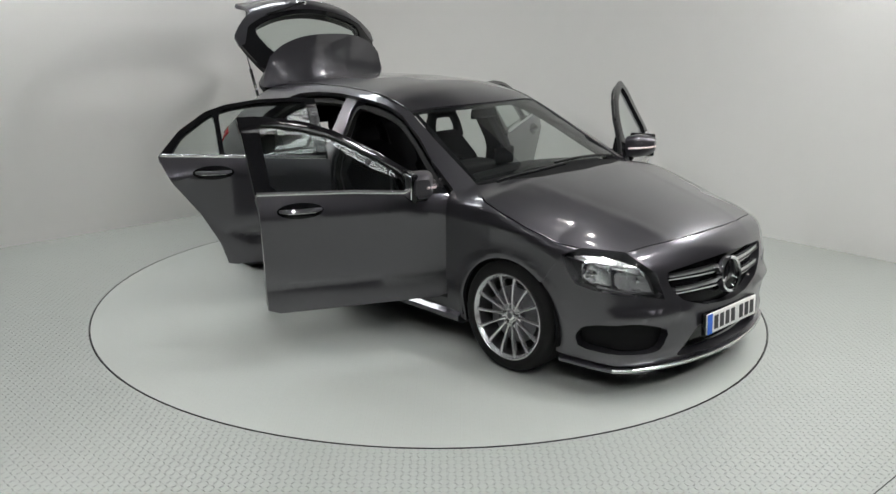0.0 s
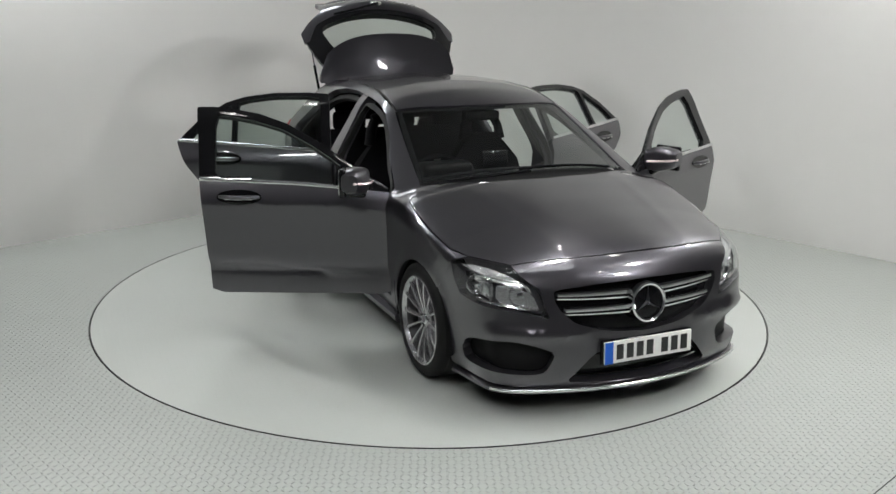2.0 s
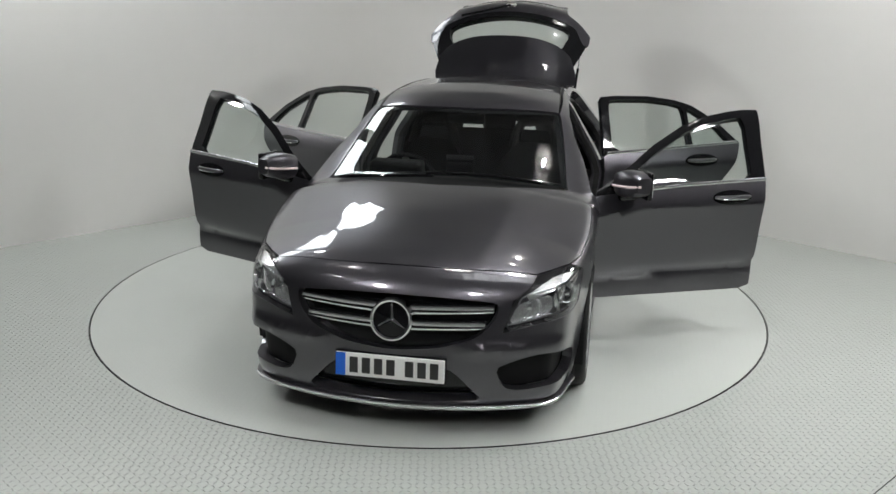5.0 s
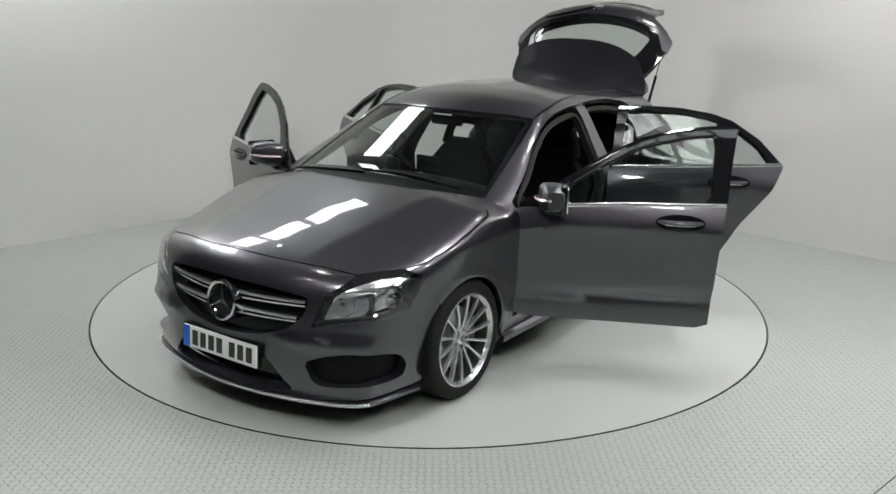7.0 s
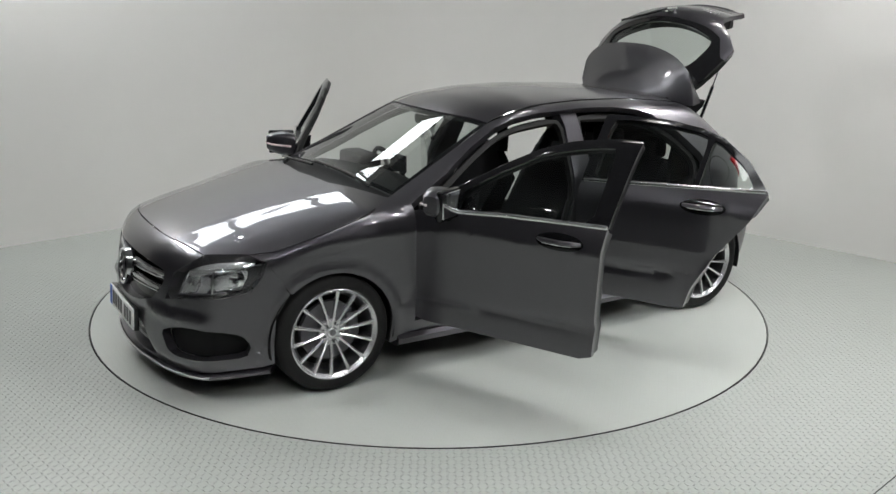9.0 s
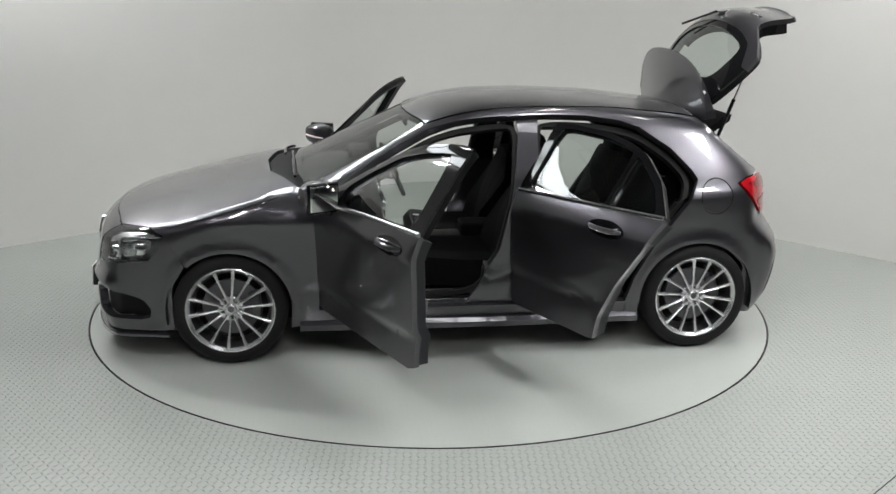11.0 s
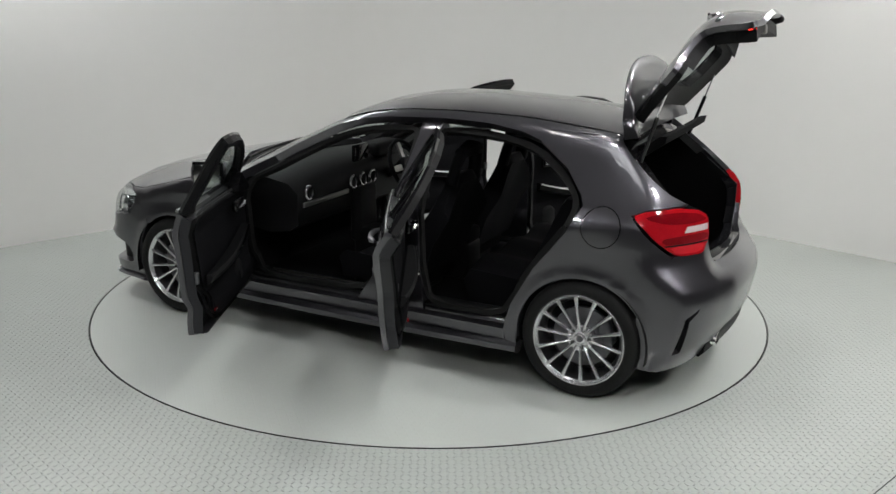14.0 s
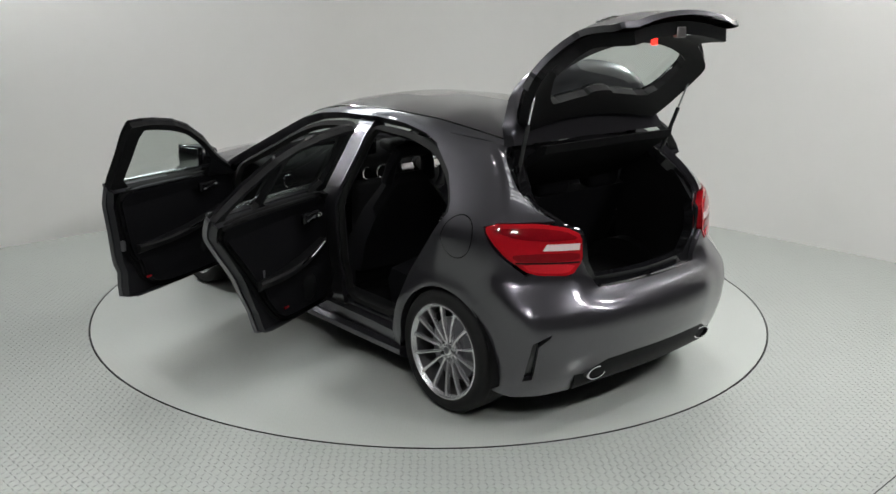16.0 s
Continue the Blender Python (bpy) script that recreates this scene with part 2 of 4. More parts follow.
# ---- the car's outer form: four fields blended into one smooth body (x ahead, y left, z up; origin midway between the axles) ----
def curve_table(pts, blur):
    xs = np.linspace(pts[0][0] - 0.5, pts[-1][0] + 0.5, 900)
    ys = np.interp(xs, [q[0] for q in pts], [q[1] for q in pts])
    step = xs[1] - xs[0]
    n = max(1, int(3 * blur / step))
    kern = np.exp(-0.5 * (np.arange(-n, n + 1) * step / blur) ** 2)
    ys = np.convolve(np.pad(ys, n, mode="edge"), kern / kern.sum(), mode="valid")
    return xs, ys


ROOF_LINE = curve_table([(-2.2, 1.22), (-1.8, 1.315), (-1.4, 1.392), (-0.9, 1.448), (-0.45, 1.464), (-0.1, 1.454), (0.1, 1.422), (0.25, 1.374),
                         (0.98, 1.04), (1.04, 1.03), (1.27, 0.998), (1.5, 0.957), (1.75, 0.904), (1.95, 0.852), (2.05, 0.815), (2.3, 0.68)], 0.035)
SIDE_LINE = curve_table([(0.1, 0.81), (0.2, 0.838), (0.3, 0.858), (0.4, 0.869), (0.55, 0.876), (0.7, 0.88), (0.82, 0.882), (0.9, 0.876), (0.97, 0.86),
                         (1.02, 0.838), (1.1, 0.79), (1.2, 0.73), (1.3, 0.675), (1.4, 0.605), (1.6, 0.42)], 0.02)
PLAN_LINE = curve_table([(-2.2, 0.78), (-1.95, 0.89), (-1.75, 0.95), (-1.5, 0.985), (-1.0, 1.0), (1.2, 1.0), (1.5, 0.99), (1.75, 0.96), (1.95, 0.92), (2.3, 0.84)], 0.08)
NOSE_LINE = curve_table([(0.1, 2.12), (0.17, 2.19), (0.24, 2.215), (0.33, 2.215), (0.45, 2.205), (0.56, 2.19), (0.66, 2.175), (0.72, 2.155), (0.78, 2.118), (0.86, 2.02), (1.1, 1.55)], 0.025)
TAIL_LINE = curve_table([(0.1, 1.84), (0.2, 1.945), (0.3, 2.01), (0.42, 2.05), (0.55, 2.07), (0.63, 2.055), (0.67, 2.0), (0.70, 1.935), (0.76, 1.942), (0.85, 1.957), (0.95, 1.955), (1.01, 1.925),
                         (1.06, 1.88), (1.15, 1.775), (1.225, 1.675), (1.3, 1.58), (1.38, 1.47), (1.5, 1.3)], 0.018)
TAIL_SIDE = curve_table([(0.1, 1.84), (0.2, 1.945), (0.3, 2.01), (0.42, 2.045), (0.55, 2.055), (0.64, 2.03), (0.72, 1.985), (0.8, 1.965), (0.9, 1.96), (0.95, 1.955), (1.01, 1.925), (1.06, 1.88), (1.15, 1.775), (1.225, 1.675), (1.3, 1.58), (1.38, 1.47), (1.5, 1.3)], 0.025)
AXLE = 1.3495


def smax(a, b, k):
    return 0.5 * (a + b + np.sqrt((a - b) ** 2 + 4 * k * k))


def side_field(x, z):
    w = np.interp(z, *SIDE_LINE) * np.interp(x, *PLAN_LINE)
    w = w - 0.05 * np.clip((z - 0.95) / 0.35, 0, 1) * np.clip((-x - 0.3) / 1.2, 0, 1.2)
    line = 0.865 + 0.05 * np.clip(-x, -1.2, 1.6) / 1.3
    d = (z - line) / 0.09
    w = w + 0.017 * np.exp(-np.abs(d)) * np.clip((1.75 - np.abs(x)) / 0.4, 0, 1)
    low = 0.47 - 0.06 * np.clip(x, -1, 1)
    d = (z - low) / 0.07
    w = w - 0.026 * np.exp(-np.where(d > 0, d * 2.8, -d * 0.7)) * np.clip((1.0 - np.abs(x)) / 0.2, 0, 1)
    for wheel in (AXLE, -AXLE):
        r = np.hypot(x - wheel, z - 0.31)
        w = w + 0.009 * np.exp(-((r - 0.355) / 0.04) ** 2) * (z > 0.1)
    return w


def body(x, y, z):
    a = np.abs(y)
    side = a - side_field(x, z)
    crease = 0.003 * np.exp(-((a - 0.36 - 0.16 * (2.0 - x)) / 0.045) ** 2) * np.clip((x - 1.05) / 0.2, 0, 1)
    flat = np.clip((x - 0.93) / 0.2, 0, 1) * np.clip((1.62 - x) / 0.45, 0, 1)
    top = z - (np.interp(x, *ROOF_LINE) - (0.18 - 0.08 * flat) * a ** 2.2 + crease)
    ledge = 0.021 * np.exp(-((z - 0.455) / 0.024) ** 2) * np.clip((a - 0.3) / 0.15, 0, 1) - 0.012 * np.exp(-((z - 0.30) / 0.09) ** 2) * np.clip((a - 0.4) / 0.2, 0, 1)
    nose = x - (np.interp(z, *NOSE_LINE) - 0.30 * a ** 2 - 0.45 * np.clip(a - 0.55, 0, 1) ** 2 + ledge)
    w = np.clip((a - 0.34) / 0.2, 0, 1)
    w = w * w * (3 - 2 * w)
    bow = 0.34 - 0.11 * np.clip((0.76 - z) / 0.14, 0, 1)
    tail = -x - (np.interp(z, *TAIL_LINE) * (1 - w) + np.interp(z, *TAIL_SIDE) * w - bow * a ** 2 - 0.5 * np.clip(a - 0.5, 0, 1) ** 2)
    g = smax(side, top, 0.022)
    g = smax(g, nose, 0.022)
    return smax(g, tail, 0.02)


def meet(origin, way, far=4.0, near=0.0):
    """Where rays that start outside first meet the body."""
    o, w = np.atleast_2d(origin).astype(float), np.atleast_2d(way).astype(float)
    s = np.linspace(near, far, 160)
    lo = np.full(len(o), near)
    hi = np.full(len(o), far)
    done = np.zeros(len(o), bool)
    for a, b in zip(s[:-1], s[1:]):
        q = o + w * b
        inside = (body(q[:, 0], q[:, 1], q[:, 2]) < 0) & ~done
        lo[inside], hi[inside] = a, b
        done |= inside
    for _ in range(24):
        mid = 0.5 * (lo + hi)
        q = o + w * mid[:, None]
        inside = body(q[:, 0], q[:, 1], q[:, 2]) < 0
        hi = np.where(inside, mid, hi)
        lo = np.where(inside, lo, mid)
    return o + w * hi[:, None], done


def slope(p):
    e = 0.004
    n = np.stack([body(p[:, 0] + e * (i == 0), p[:, 1] + e * (i == 1), p[:, 2] + e * (i == 2))
                  - body(p[:, 0] - e * (i == 0), p[:, 1] - e * (i == 1), p[:, 2] - e * (i == 2)) for i in range(3)], 1)
    return n / np.maximum(np.linalg.norm(n, axis=1, keepdims=True), 1e-9)


# ---- the room ----
def build_room():
    corner = Vector((0.21, 4.40, 0))
    ways = {"wall_left": Vector((-0.741, -0.671, 0)), "wall_right": Vector((0.707, -0.707, 0))}
    ground = Shape()
    n, r, big = 96, 2.2455, 13.0
    ring = [(r * math.cos(2 * math.pi * i / n), r * math.sin(2 * math.pi * i / n), 0) for i in range(n)]
    far = []
    for i in range(n):
        c, s = math.cos(2 * math.pi * i / n), math.sin(2 * math.pi * i / n)
        k = big / max(abs(c), abs(s))
        far.append((c * k, s * k, 0))
    low = [(x, y, -0.05) for x, y, _ in ring]
    ground.add(far + ring + low, [(i, (i + 1) % n, n + (i + 1) % n, n + i) for i in range(n)] + [(n + i, n + (i + 1) % n, 2 * n + (i + 1) % n, 2 * n + i) for i in range(n)])
    tagged(emit("floor", ground, FLOOR, offset=False), "pale grey painted steel tread plate floor", "floor", kind="structure")
    joint = Shape()
    for a, b in (((1.6, -2.89, 0), (6.5, 1.5, 0)), ((-6.0, -3.4, 0), (1.6, -2.89, 0))):
        d = (Vector(b) - Vector(a)).normalized()
        n = Vector((-d.y, d.x, 0)) * 0.003
        joint.add([Vector(a) - n, Vector(b) - n, Vector(b) + n, Vector(a) + n], [(0, 1, 2, 3)], Matrix.Translation((0, 0, 0.0008)))
    tagged(emit("floor_joint", joint, GAP, offset=False), "dark joints between the floor plates", "floor", kind="structure")
    pit = Shape().lathe([(0.0, -0.06), (2.4, -0.06)], 64)
    tagged(emit("pit_floor", pit, GAP, offset=False), "dark pit below the turntable", "floor", kind="structure")
    # the walls run into each other in a wide cove
    first, second = ways["wall_left"], ways["wall_right"]
    radius, half_turn = 1.2, 0.5 * first.angle(second)
    reach = radius / math.tan(half_turn)
    centre = corner + (first + second).normalized() * (radius / math.sin(half_turn))
    start, stop = corner + first * reach - centre, corner + second * reach - centre
    a0, a1 = math.atan2(start.y, start.x), math.atan2(stop.y, stop.x)
    a0 = a0 if a0 > a1 else a0 + 2 * math.pi
    ring = [Vector((math.cos(a0 + (a1 - a0) * q / 24), math.sin(a0 + (a1 - a0) * q / 24), 0)) for q in range(25)]
    fan = [(centre + w * radius, centre + w * (radius + 0.15)) for w in ring]
    cove = Shape().rings([[(*p.xy, 0), (*o.xy, 0), (*o.xy, 4.6), (*p.xy, 4.6)] for p, o in fan])
    tagged(emit("wall_corner", cove, WALL, offset=False, sharp=40), "white painted rounded corner between the studio walls", "wall", kind="structure")
    for name, d in ways.items():
        inward = Vector((-d.y, d.x, 0)) if name == "wall_right" else Vector((d.y, -d.x, 0))
        inward = -inward if inward.dot(-corner) < 0 else inward
        a, b = corner + d * reach, corner + d * 6.5
        back = -inward * 0.15
        wall = Shape()
        pts = [a, b, b + back, a + back]
        wall.add([(*p.xy, 0) for p in pts] + [(*p.xy, 4.6) for p in pts], [(0, 1, 5, 4), (1, 2, 6, 5), (2, 3, 7, 6), (3, 0, 4, 7), (4, 5, 6, 7)])
        tagged(emit(name, wall, WALL, offset=False, sharp=20), "plain white painted studio wall", "wall", kind="structure")
    shed = {"wall_south": ((-13, -13, 0), (13, -12.8, 4.6)), "wall_west": ((-13, -12.8, 0), (-12.8, 13, 4.6)), "wall_east": ((12.8, -12.8, 0), (13, 13, 4.6)), "wall_north": ((-12.8, 12.8, 0), (12.8, 13, 4.6))}
    for name, (lo, hi) in shed.items():
        tagged(emit(name, Shape().box(lo, hi), SHED, offset=False), "dark grey shed wall", "wall", kind="structure")
    tagged(emit("ceiling", Shape().box((-13, -13, 4.6), (13, 13, 4.8)), SHED, offset=False), "dark grey shed ceiling", "ceiling", kind="structure")


def hung(ob, x, y, z, top=4.6):
    """A rod from a lamp up to the ceiling."""
    inv = ob.matrix_world.inverted()
    emit("hanger", Shape().tube([inv @ Vector((x, y, z + 0.02)), inv @ Vector((x, y, top))], 0.012, 6), STEEL, ob, offset=False)


def light_panel(place, target, width, height, glowing, hood=0.0):
    panel = new("light_panel")
    panel.matrix_world = look(place, target)
    emit("frame", Shape().box((-width / 2 - 0.03, -height / 2 - 0.03, 0.0), (width / 2 + 0.03, height / 2 + 0.03, 0.06), 0.01), STEEL, panel, offset=False)
    emit("diffuser", Shape().box((-width / 2, -height / 2, -0.012), (width / 2, height / 2, -0.002)), glowing, panel, offset=False)
    # unseen flaps added to keep the fill light off the walls
    if hood:
        w, h = width / 2 + 0.02, height / 2 + 0.02
        flap = [((-w, h, -hood), (w, h + 0.006, 0.0)), ((-w, -h - 0.006, -hood), (w, -h, 0.0)), ((w, -h, -hood), (w + 0.006, h, 0.0)), ((-w - 0.006, -h, -hood), (-w, h, 0.0))]
        for lo, hi in flap:
            emit("fill_hood", Shape().box(lo, hi), GAP, panel, offset=False)
    hung(panel, *place)
    return tagged(panel, "white rectangular light panel in a metal frame, some added as unseen fill", "lamp", "rows of light panels")


def build_lights():
    corner = Vector((0.21, 4.40, 0))
    left, right = Vector((-0.741, -0.671, 0)), Vector((0.707, -0.707, 0))
    for k in range(4):
        p = corner + left * (2.5 + 0.95 * k) + Vector((0.671, -0.741, 0)) * 0.55
        light_panel((p.x, p.y, 3.5), (p.x + 0.671 * 2.0, p.y - 0.741 * 2.0, 0.9), 0.80, 0.40, TUBE)
    light_panel((3.55, 0.5, 3.15), (-1.2, 0.9, 1.4), 0.18, 0.18, BEAM)
    light_panel((-3.5, 0.55, 3.15), (1.2, 0.9, 1.3), 0.19, 0.19, BEAM)
    # five hooded floods added out of view to brighten the floor and car
    light_panel((4.4, -3.8, 4.2), (1.8, -1.4, 0.2), 0.52, 0.42, FLOOD, 0.4)
    light_panel((1.3, -1.0, 4.3), (1.2, -1.3, 0.0), 0.32, 0.32, FLOOD, 0.2)
    light_panel((3.5, -1.7, 4.2), (2.9, -1.6, 0.0), 0.4, 0.4, FLOOD, 0.25)
    light_panel((0.6, -6.6, 4.2), (0.4, -3.2, 0.0), 0.48, 0.42, FLOOD, 0.4)
    light_panel((-2.2, -4.4, 4.2), (-2.1, -3.6, 0.0), 0.5, 0.5, FLOOD, 0.38)
    light_panel((-2.2, 1.0, 3.9), (-1.1, 0.2, 0.3), 0.07, 0.07, FLOOD)
    # a glazed roof light in bars over the floor before the turntable
    roof_light = tagged(new("roof_light"), "glowing roof light of many narrow panes in a grid", "roof light")
    roof_light.matrix_world = pose(1.05, -2.2, 4.5)
    emit("frame", Shape().box((-1.1, -0.75, 0.03), (1.1, 0.75, 0.1), 0.01), STEEL, roof_light, offset=False)
    first = None
    for i in range(5):
        for j in range(7):
            m = pose(-0.8 + 0.4 * i, -0.45 + 0.15 * j, 0)
            if first is None:
                first = emit("pane", Shape().box((-0.17, -0.035, 0.0), (0.17, 0.035, 0.029)), SKYPANE, roof_light, offset=False)
                first.matrix_basis = m
            else:
                ob = new("pane", first.data)
                ob.parent, ob.matrix_basis = roof_light, m
    for x, y in ((1.45, 0.9), (1.3, 0.35), (-1.7, -1.3), (0.1, -1.2), (2.5, -0.5), (3.1, -3.2), (-2.9, -3.0)):
        lamp = new("pendant_lamp")
        lamp.matrix_world = pose(x, y, 4.1)
        tagged(lamp, "round pendant lamp with a metal shade", "lamp", "pendant lamps")
        emit("shade", Shape().lathe([(0.05, 0.2), (0.16, 0.06), (0.2, 0.0), (0.195, 0.0), (0.15, 0.05), (0.04, 0.18)], 24), STEEL, lamp, offset=False)
        emit("bulb", Shape().lathe([(0.0, 0.0), (0.035, 0.01), (0.05, 0.04), (0.03, 0.1)], 20), BULB, lamp, offset=False)
        hung(lamp, x, y, 4.28)


# ---- the car: outlines in its own plan ----
DOOR_TOP = [(0.86, 0.945), (0.62, 1.075), (0.43, 1.185), (0.23, 1.282), (0.07, 1.325), (-0.1, 1.345), (-0.26, 1.352), (-0.45, 1.358), (-0.7, 1.35), (-0.9, 1.322), (-1.03, 1.282), (-1.2, 1.175), (-1.31, 1.06)]
FRONT_EDGE = [(0.86, 0.31), (0.845, 0.55), (0.865, 0.8)]
MID_EDGE = [(-0.275, 1.20), (-0.24, 1.0), (-0.225, 0.7), (-0.2, 0.31)]
REAR_EDGE = [(-1.335, 1.02), (-1.27, 0.88), (-1.1, 0.66), (-0.98, 0.45), (-0.94, 0.31)]


def arch(cx, a0, a1, r=0.343, n=18):
    return [(cx + r * math.cos(radians(a0 + (a1 - a0) * i / n)), 0.31 + r * math.sin(radians(a0 + (a1 - a0) * i / n))) for i in range(n + 1)]


def frame_ring(outline, inset):
    """The same outline drawn in by a distance."""
    c = outline
    out = []
    area2 = sum(a[0] * b[1] - b[0] * a[1] for a, b in zip(c, c[1:] + c[:1]))
    s = 1 if area2 > 0 else -1
    for p, q, r in zip(c[-1:] + c[:-1], c, c[1:] + c[:1]):
        d = Vector((r[0] - p[0], r[1] - p[1])).normalized()
        out.append((q[0] - d.y * inset * s, q[1] + d.x * inset * s))
    return out


LAMP_LOW = [(24.5, 0.534), (27, 0.676), (31.5, 0.735)], [(50.5, 0.748), (49.3, 0.672), (46.8, 0.605), (42, 0.588), (33, 0.57)]
BONNET = [(2.045, 0), (2.038, 0.2), (2.022, 0.34), (1.982, 0.5), (1.945, 0.64), (1.868, 0.708), (1.76, 0.785), (1.64, 0.826), (1.45, 0.852), (1.26, 0.856), (1.14, 0.846), (1.075, 0.802), (0.955, 0.69), (1.13, 0.345), (1.165, 0)]
EDGE3 = lay("top", BONNET)
LAMP = LAMP_LOW[0] + [(math.degrees(math.atan2(p[1], p[0] - 1)), float(p[2])) for p in EDGE3[4:7]] + LAMP_LOW[1]
TAIL_LAMP = [(55, 0.992), (50.7, 1.019), (41, 1.022), (33, 1.0), (28.8, 0.966), (28.4, 0.845), (31.5, 0.779), (42.3, 0.79), (49.1, 0.875)]
GRILLE = [(0, 0.698), (12, 0.692), (23.8, 0.671), (23.5, 0.62), (22, 0.57), (18.3, 0.505), (10, 0.457), (0, 0.44)]
INTAKE = [(22.8, 0.362), (27, 0.398), (32.5, 0.425), (40, 0.416), (44.5, 0.385), (46.2, 0.32), (45, 0.256), (37, 0.258), (28, 0.248), (24.8, 0.266)]
MOUTH = [(0, 0.365), (12.8, 0.36), (14.8, 0.33), (20.3, 0.205), (10, 0.19), (0, 0.187)]


def build_body(car):
    edge3 = EDGE3
    nose_top = [(math.degrees(math.atan2(p[1], p[0] - 1)), p[2]) for p in edge3[:5]]
    wing_top = [(p[0], p[2]) for p in edge3[6:13]]
    for s in (1, -1):
        wing = wing_top + [(0.875, 0.955), (0.875, 0.8), (0.855, 0.55), (0.865, 0.22), (1.02, 0.2)]
        wing += arch(AXLE, 172, 50) + [(1.585, 0.578), (1.692, 0.748)]
        skin("front_wing", wing, "side", PAINT, car, thick=0.03, side=s)
        quarter = [(-0.925, 0.31), (-0.965, 0.45), (-1.085, 0.665), (-1.255, 0.885), (-1.322, 1.02), (-1.3, 1.065), (-1.19, 1.182), (-1.02, 1.292), (-1.02, 1.352), (-1.36, 1.335), (-1.43, 1.315), (-1.5, 1.25), (-1.61, 1.155),
                   (-1.715, 1.075), (-1.79, 1.03), (-1.64, 1.026), (-1.565, 0.995), (-1.68, 0.87), (-1.762, 0.785), (-1.715, 0.74), (-1.672, 0.6), (-1.662, 0.48)]
        quarter += arch(-AXLE, 152, 8) + [(-1.0, 0.22), (-0.935, 0.22)]
        skin("rear_quarter_panel", quarter, "side", PAINT, car, thick=0.05, side=s)
        sill = [(0.865, 0.30), (0.865, 0.215), (-0.925, 0.215), (-0.925, 0.30)]
        skin("sill", sill, "side", PAINT, car, thick=0.16, side=s)
        skirt = Shape()
        loops = []
        for i in range(17):
            x = 0.97 - 1.97 * i / 16
            y = 0.845 + 0.02 * math.sin(math.pi * i / 16)
            loops.append([(x, 0.78, 0.235), (x, y, 0.235), (x, y + 0.022, 0.215), (x, y + 0.02, 0.185), (x, y - 0.01, 0.165), (x, 0.78, 0.165)])
        skirt.rings(loops)
        emit("side_skirt", skirt, PAINT, car, side=s)
        edge = [(0.958, 0.708), (0.92, 0.698), (0.6, 0.652), (0.235, 0.585), (-0.2, 0.552), (-0.8, 0.52), (-1.41, 0.49)]
        rail = long_of("side", [(0.875, 0.955)] + [(x, z + 0.012) for x, z in DOOR_TOP[1:11]] + [(-1.02, 1.352), (-1.36, 1.335), (-1.43, 1.315)]) + long_of("top", edge)[::-1]
        skin("roof_rail", rail, "long", PAINT, car, thick=0.05, back=True, side=s)
        pillar = [(-0.42, 1.40), (-0.285, 1.40), (-0.29, 1.29), (-0.245, 1.0), (-0.17, 0.64), (-0.06, 0.43), (0.03, 0.29), (-0.42, 0.29), (-0.40, 0.5), (-0.395, 1.0), (-0.405, 1.29)]
        skin("b_pillar", pillar, "side", PAINT, car, off=-0.035, thick=0.07, back=True, side=s)
        seal = [(0.80, 0.96), (0.6, 1.06), (0.42, 1.165), (0.22, 1.262), (0.06, 1.305), (-0.16, 1.33), (-0.28, 1.325), (-0.245, 1.0), (-0.175, 0.64), (-0.09, 0.46), (0.0, 0.37), (0.7, 0.34), (0.79, 0.5)]
        skin("door_seal", rounded(frame_ring(seal, -0.02), 2), "side", RUBBER, car, holes=[rounded(frame_ring(seal, 0.012), 2)], off=-0.05, thick=0.035, side=s)
        seal = [(-0.405, 1.33), (-0.5, 1.338), (-0.72, 1.33), (-0.9, 1.30), (-1.02, 1.26), (-1.18, 1.155), (-1.275, 1.045), (-1.235, 0.9), (-1.06, 0.67), (-0.94, 0.46), (-0.88, 0.36), (-0.46, 0.35), (-0.41, 0.5), (-0.40, 0.8)]
        skin("door_seal", rounded(frame_ring(seal, -0.02), 2), "side", RUBBER, car, holes=[rounded(frame_ring(seal, 0.012), 2)], off=-0.05, thick=0.035, side=s)
        step_plate = Shape().box((-0.9, 0.66, 0.335), (0.82, 0.80, 0.352), 0.005)
        emit("inner_sill", Shape().box((-0.95, 0.62, 0.2), (0.86, 0.795, 0.335), 0.02), PAINT, car, side=s)
        emit("scuff_plate", step_plate, PLASTIC, car, side=s)
        for k in range(3):
            emit("scuff_strip", Shape().box((-0.15, 0.69 + 0.03 * k, 0.352), (0.72, 0.705 + 0.03 * k, 0.356)), STEEL, car, side=s)
        for cx in (AXLE, -AXLE):
            liner = Shape()
            loops = []
            for q in range(25):
                a = radians(-12 + 204 * q / 24)
                loops.append([(cx + r * math.cos(a), y, 0.31 + r * math.sin(a)) for r, y in ((0.352, 0.865), (0.362, 0.5))])
            liner.add([p for l in loops for p in l], [(2 * i, 2 * i + 1, 2 * i + 3, 2 * i + 2) for i in range(24)])
            liner.add([(cx, 0.5, 0.31)] + [l[1] for l in loops], [(0, i + 1, i + 2) for i in range(24)])
            emit("wheel_arch_liner", liner, PLASTIC, car, side=s)
    skin("fuel_flap", rounded([(-1.43 + 0.098 * math.cos(q), 0.925 + 0.1 * math.sin(q)) for q in [2 * math.pi * i / 12 for i in range(12)]], 1), "side", PAINT, car, off=0.002, thick=0.006, side=1)
    skin("fuel_flap_gap", [(-1.43 + 0.1008 * math.cos(q), 0.925 + 0.1028 * math.sin(q)) for q in [2 * math.pi * i / 24 for i in range(24)]], "side", BLACK, car, off=0.0008, thick=0.0, side=1)
